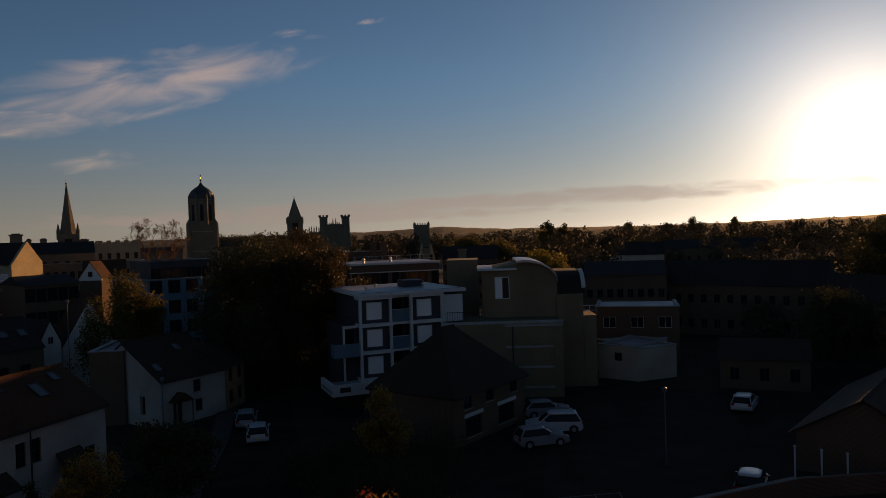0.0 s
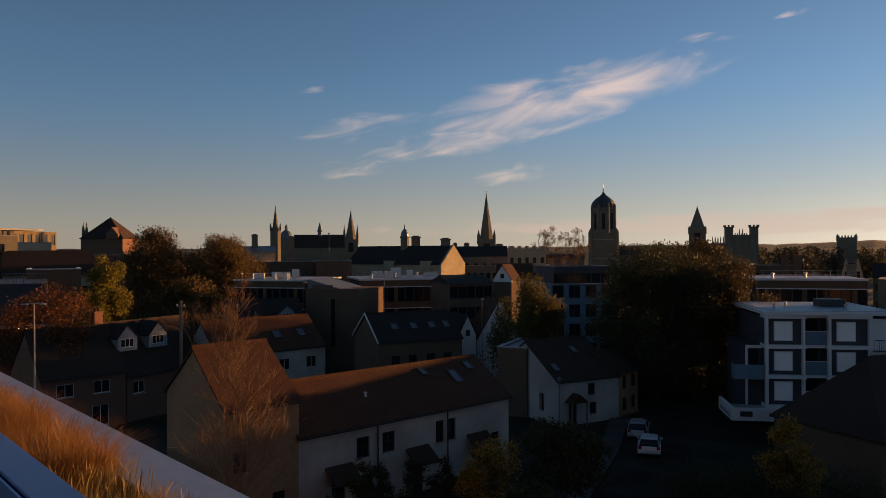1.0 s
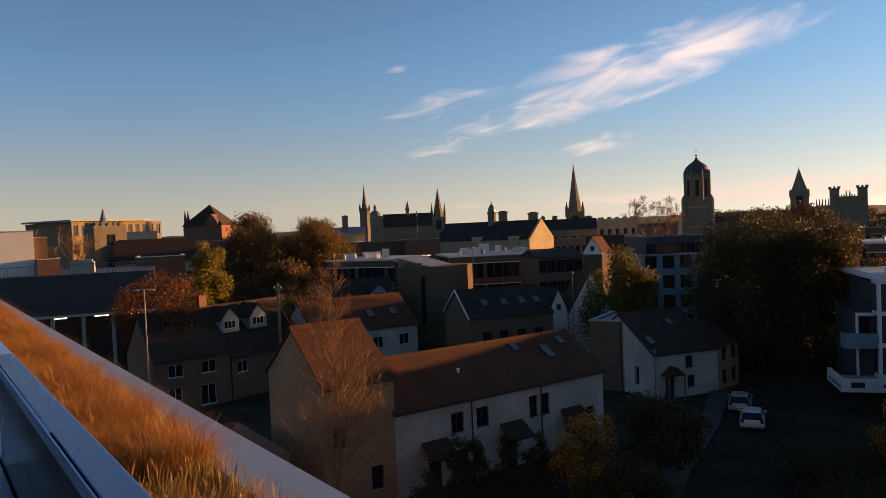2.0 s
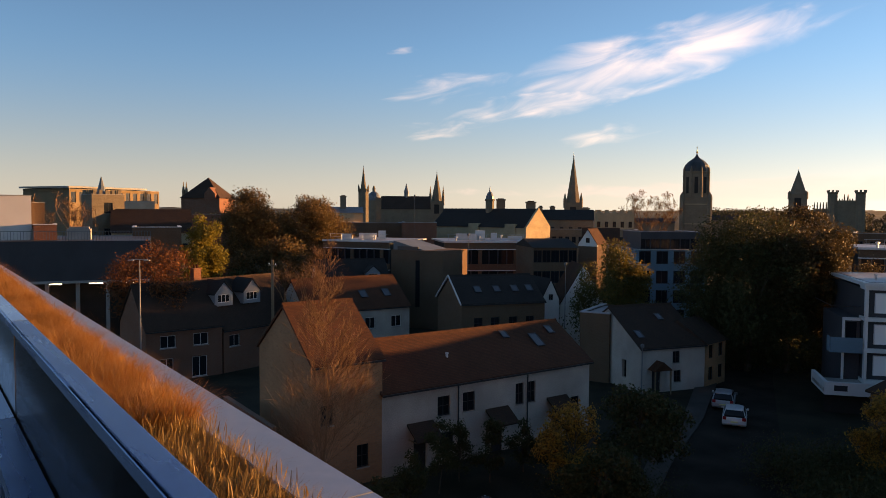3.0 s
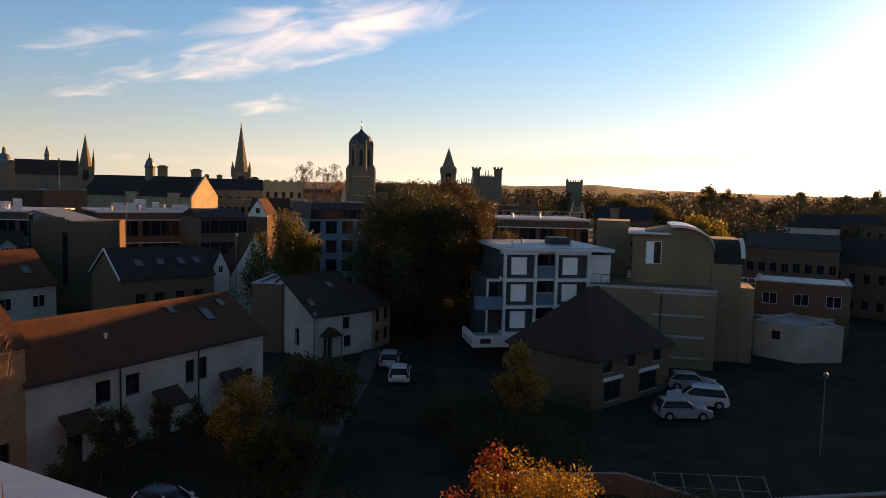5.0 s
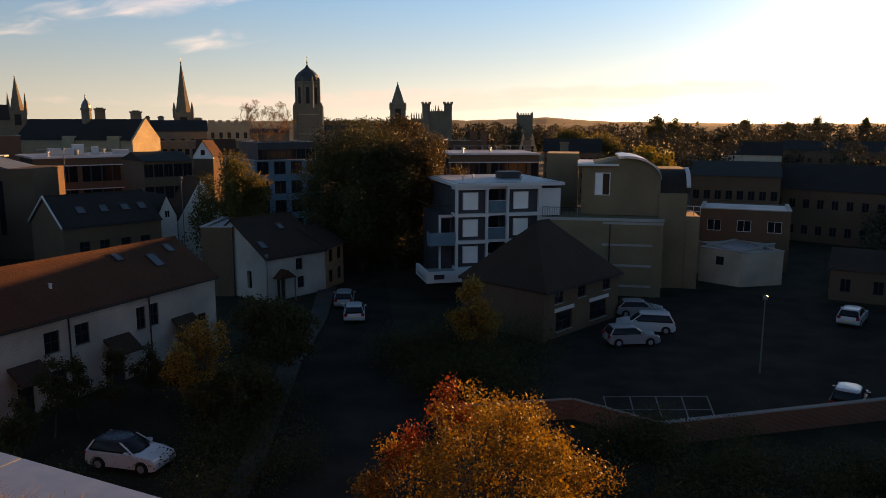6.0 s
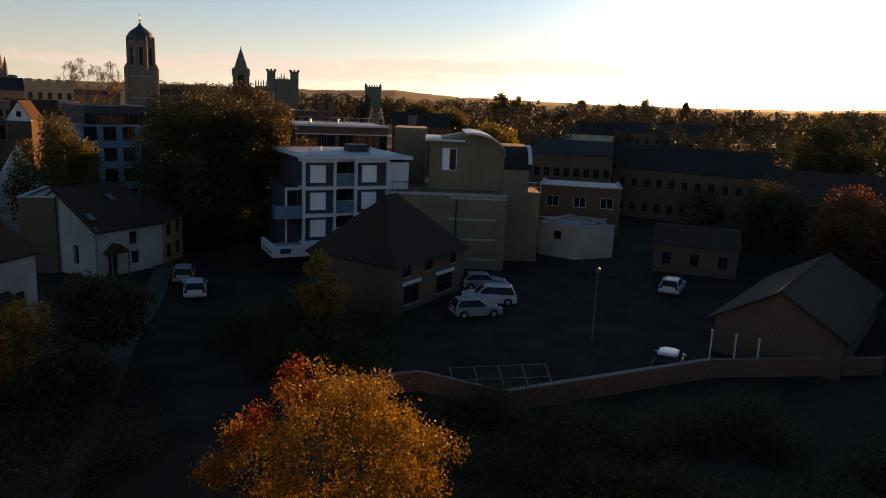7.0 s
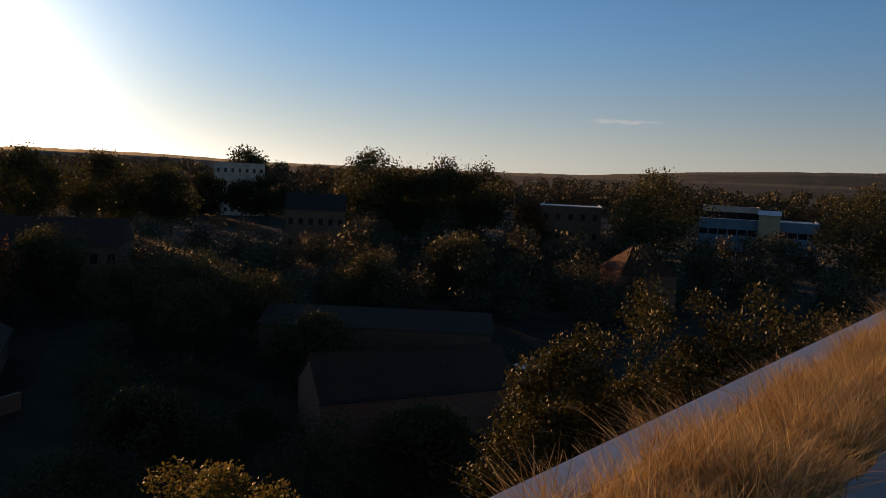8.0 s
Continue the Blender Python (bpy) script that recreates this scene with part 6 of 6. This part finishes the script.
for i, (az, d, h, r, mt) in enumerate(((-59.6, 168, 21.6, 7.4, LEAF_GREEN), (-62.4, 172, 18.2, 6.4, LEAF_GREEN), (-65.2, 170, 20.6, 7.0, LEAF_GREEN), (-68.4, 169, 19.8, 6.6, LEAF_GREEN), (-81.4, 140, 19.0, 9.0, LEAF_GREEN), (-72.2, 150, 11.8, 3.2, LEAF_RUST),
                                       (-95.5, 130, 18.6, 7.0, LEAF_GREEN), (-36.0, 170, 18.6, 8.0, LEAF_GREEN), (-41.0, 175, 18.4, 8.0, LEAF_GREEN), (-45.2, 172, 16.4, 6.0, LEAF_GREEN), (-31.0, 160, 17.0, 7.0, LEAF_GREEN), (-50.6, 300, 23.0, 7.5, LEAF_GREEN),
                                       (-1.6, 225, 14.2, 6.0, LEAF_OLIVE), (-4.0, 230, 13.4, 6.0, LEAF_OLIVE), (-28.0, 90, 9.0, 4.0, LEAF_GREEN), (-33.0, 84, 9.5, 4.5, LEAF_RUST), (-37.5, 88, 9.5, 4.0, LEAF_GREEN), (-47.0, 64, 7.0, 3.4, LEAF_GREEN), (-60.0, 80, 8.0, 4.0, LEAF_GREEN), (-67.0, 100, 9.0, 5.0, LEAF_GREEN), (-43.0, 72, 7.6, 4.2, LEAF_GREEN), (-47.5, 76, 8.4, 4.6, LEAF_GREEN), (-51.5, 73, 6.6, 4.0, LEAF_GREEN), (-56.0, 60, 5.0, 3.4, LEAF_GREEN), (-44.0, 42, 4.4, 2.6, LEAF_GREEN), (-60, 50, 4.0, 2.6, LEAF_GREEN), (-66, 38, 4.5, 2.6, LEAF_GREEN))):
    tree("leafy broad tree standing dark against the low sun", at(az, d), h, r, mt, 60 + i, 12000, 0.0017 * d if d > 60 else 0.12, 0.25, 0.05, 60, spread=0.004 * d, puff=1.2)
# bare trees
rng = random.Random(77)
bt = thing("bare_birch", pose(*at(46.5, 37.5)), "tall bare birch with fine brown twigs", "tree")
stem = grow(rng, (0, 0, 0), (0.0, 0.0, 1), 14.6, 0.17, 0, 0.6, 3, 0.4, None, 16)
raw("trunk", *limb_mesh(stem, 6), TWIG, bt)
segs = []
for a, b, ra, rb in stem[3:]:
    f = 1 - b[2] / 15.2
    for _ in range(8):
        th = rng.uniform(0, 6.28)
        grow(rng, Vector(a).lerp(Vector(b), rng.random()), (math.cos(th), math.sin(th), rng.uniform(0.5, 1.1)), 0.35 + 2.5 * max(0.04, f) * min(1, 0.4 + 2.2 * (1 - f)), max(0.01, rb * 0.28), 2, 0.5, 3, 0.3, segs, 4)
segs = [(a, b, max(ra, 0.0095), max(rb, 0.007)) for a, b, ra, rb in segs]
raw("branchwork", *limb_mesh(segs, 3), TWIG, bt)
leaf_mesh("crown", [(*b, 0.3) for a, b, ra, rb in segs[::3]], 6000, 0.026, 0.15, LEAF_TWIG, bt, 9, label="sparse brown leaves left on the twigs")
for az, d, h, sd, lb in ((21.35, 225, 23.4, 5, "bare round tree beside the gate tower"), (64.8, 140, 19.5, 6, "bare tree beside the plant houses"), (48.8, 84, 10.8, 9, "bare brown garden tree")):
    rng = random.Random(sd)
    t = thing("bare_tree", pose(*at(az, d)), lb, "tree")
    stem = grow(rng, (0, 0, 0), (0, 0, 1), h * 0.3, h * 0.018, 0, 0.6, 4, 0.4, None, 3)
    segs = []
    for _ in range(9):
        th = rng.uniform(0, 6.28)
        grow(rng, stem[-1][1], (math.cos(th) * 0.8, math.sin(th) * 0.8, rng.uniform(0.2, 1.4)), h * 0.36, h * 0.009, 3, 0.5, 3, 0.35, segs, 3)
    segs = [g for g in segs if (Vector(g[1]) - Vector((0, 0, h * 0.62))).length < h * 0.36]
    top = max(q[1][2] for q in segs)
    k = h / top
    tips = [(q[1][0] * k, q[1][1] * k, q[1][2] * k, h * 0.035) for q in segs[2::3]]
    segs = [(tuple(v * k for v in a), tuple(v * k for v in b), max(ra, 0.0003 * d), max(rb, 0.00022 * d)) for a, b, ra, rb in segs]
    raw("trunk", *limb_mesh([(tuple(v * k for v in a), tuple(v * k for v in b), ra, rb) for a, b, ra, rb in stem], 6), TWIG, t)
    raw("branchwork", *limb_mesh(segs, 3), TWIG, t)
    leaf_mesh("crown", tips, 6000, 0.0006 * d, 0.2, LEAF_TWIG, t, sd, label="haze of fine brown twigs")


# ---- woods, hills ----
def belt(name, label, az0, az1, step, d0, d1, h0, h1, mat, seed, leaf, per):
    """A wood far off, of many ragged crowns, as one mesh."""
    rs = random.Random(seed)
    cs = []
    a = az0
    while a > az1:
        d = rs.uniform(d0, d1)
        h = rs.uniform(h0, h1)
        p = at(a + rs.uniform(-step, step), d)
        r = rs.uniform(2.5, 5.0) * (d0 / 300) ** 0.5
        for k in range(4):
            cs.append((p.x + rs.uniform(-r, r), p.y + rs.uniform(-r, r), max(r * 0.4, h - r * 0.8 - k * h * 0.24), r * rs.uniform(0.6, 1.1)))
        a -= step
    ob = leaf_mesh(name, cs, int(len(cs) * per * 3.2), leaf * 0.72, 0.5, mat, None, seed)
    return tagged(ob, label, "woods", kind="stuff")


belt("far_wood", "dark woods along the town's edge", 17, 12, 0.12, 600, 700, 18, 23, LEAF_FAR, 81, 1.0, 40)
belt("far_wood", "hazy woods below the hills", 8, -34, 0.22, 420, 640, 12, 19, LEAF_FAR, 82, 0.9, 40)
belt("near_wood", "dark garden trees among the roofs", -1, -34, 0.45, 180, 320, 8, 14, LEAF_FAR, 83, 0.55, 60)
belt("far_wood", "dark woods toward the low sun", -30, -58, 0.25, 250, 420, 15, 19, LEAF_FAR, 84, 0.7, 50)
belt("far_wood", "dark woods below the eastern hills", -56, -100, 0.2, 320, 520, 10, 18, LEAF_FAR, 85, 0.9, 40)
belt("near_wood", "dark trees and hedges among the yards", -56, -98, 0.7, 90, 200, 5, 10, LEAF_FAR, 86, 0.35, 90)
# Added belt, covering and darkening ground that the low sun rakes.
belt("near_wood", "added dark trees hiding sunlit ground round the yards", -22, -80, 0.42, 84, 165, 3.5, 7.5, LEAF_FAR, 89, 0.24, 100)
belt("garden_shrubs", "dark hedges and shrubs round the sheds", -40, -100, 1.1, 36, 62, 1.6, 4.2, LEAF_GREEN, 90, 0.13, 160)
belt("garden_shrubs", "dark shrubs below the yard wall", -4, -46, 1.2, 26, 40, 0.8, 2.2, LEAF_GREEN, 91, 0.1, 160)
belt("garden_shrubs", "dark hedges and borders in the cottage gardens", 46, 36.8, 0.7, 31, 41, 0.7, 1.9, LEAF_GREEN, 95, 0.09, 170)
belt("garden_shrubs", "dark hedges beside the parked hatchback", 28.2, 20, 0.7, 31, 43, 0.7, 1.9, LEAF_GREEN, 92, 0.09, 170)
belt("garden_shrubs", "dark hedge between the lane and the yard", 11.5, 1.0, 0.5, 41, 52, 1.2, 2.6, LEAF_GREEN, 93, 0.1, 170)
# Added shrubs that stop the low sun from reaching the lane here.
belt("garden_shrubs", "added dark shrubs blocking a strip of sun on the lane", 16.5, 7.6, 0.4, 84, 100, 2.5, 6.0, LEAF_GREEN, 94, 0.2, 110)
belt("garden_shrubs", "dark hedges behind the cottages", 30, 12, 0.8, 92, 150, 4, 8, LEAF_GREEN, 87, 0.3, 90)
belt("far_wood", "trees among distant roofs", 70, 44, 0.6, 210, 300, 12, 17, LEAF_FAR, 88, 0.6, 60)
for az, d, h, r in ((-7.9, 494, 21.6, 6.5), (-9.3, 500, 19.5, 5.0), (-14.1, 600, 20.0, 6.0), (-18.7, 594, 22.5, 7.0), (-16.8, 600, 18.5, 5.0), (-21.5, 600, 21.0, 4.0)):
    tree("distant round tree on the skyline", at(az, d), h, r, LEAF_OLIVE, int(-az * 10) + 3, 2500, 0.7, 0.5, 0.1, 26, spread=0.8)


def hills(name, label, d, prof, seed):
    """A ridge of hills with a wooded, uneven crest."""
    verts, faces = [], []
    a = 95.0
    rows = 0
    while a >= -125:
        el = np.interp(-a, [-p[0] for p in prof], [p[1] for p in prof])
        z = 16.5 + d * math.tan(radians(el)) + noise.noise((a * 0.9, seed, 0)) * d * 0.0009 + noise.noise((a * 4, seed, 3)) * d * 0.0003
        base = 16.5 + d * math.tan(radians(el))
        for dd, zz in ((d * 0.7, -2), (d * 0.94, base * 0.82), (d, max(z, 1)), (d * 1.1, -5)):
            verts.append(tuple(at(a, dd, zz)))
        a -= 0.1
        rows += 1
    for i in range(rows - 1):
        for j in range(3):
            k = i * 4 + j
            faces.append((k, k + 1, k + 5, k + 4))
    ob = raw(name, verts, faces, HILLS)
    ob.data.polygons.foreach_set("use_smooth", [True] * len(ob.data.polygons))
    return tagged(ob, label, "hills", kind="structure")


hills("backdrop_near", "low wooded rise beyond the town", 1100, [(95, 0.1), (40, 0.05), (10, -0.05), (-20, 0.05), (-30, 0.25), (-36, 0.6), (-44, 0.55), (-52, 0.3), (-75, 0.3), (-125, 0.5)], 2)
hills("backdrop_far", "distant wooded hills on the horizon", 2300, [(95, 0.3), (30, 0.1), (12, 0.25), (5, 0.28), (0, 0.5), (-4, 0.2), (-15, 0.05), (-45, 0.15), (-60, 0.2), (-76, 0.4), (-84, 0.95), (-90, 1.2), (-97, 1.35), (-125, 0.8)], 7)
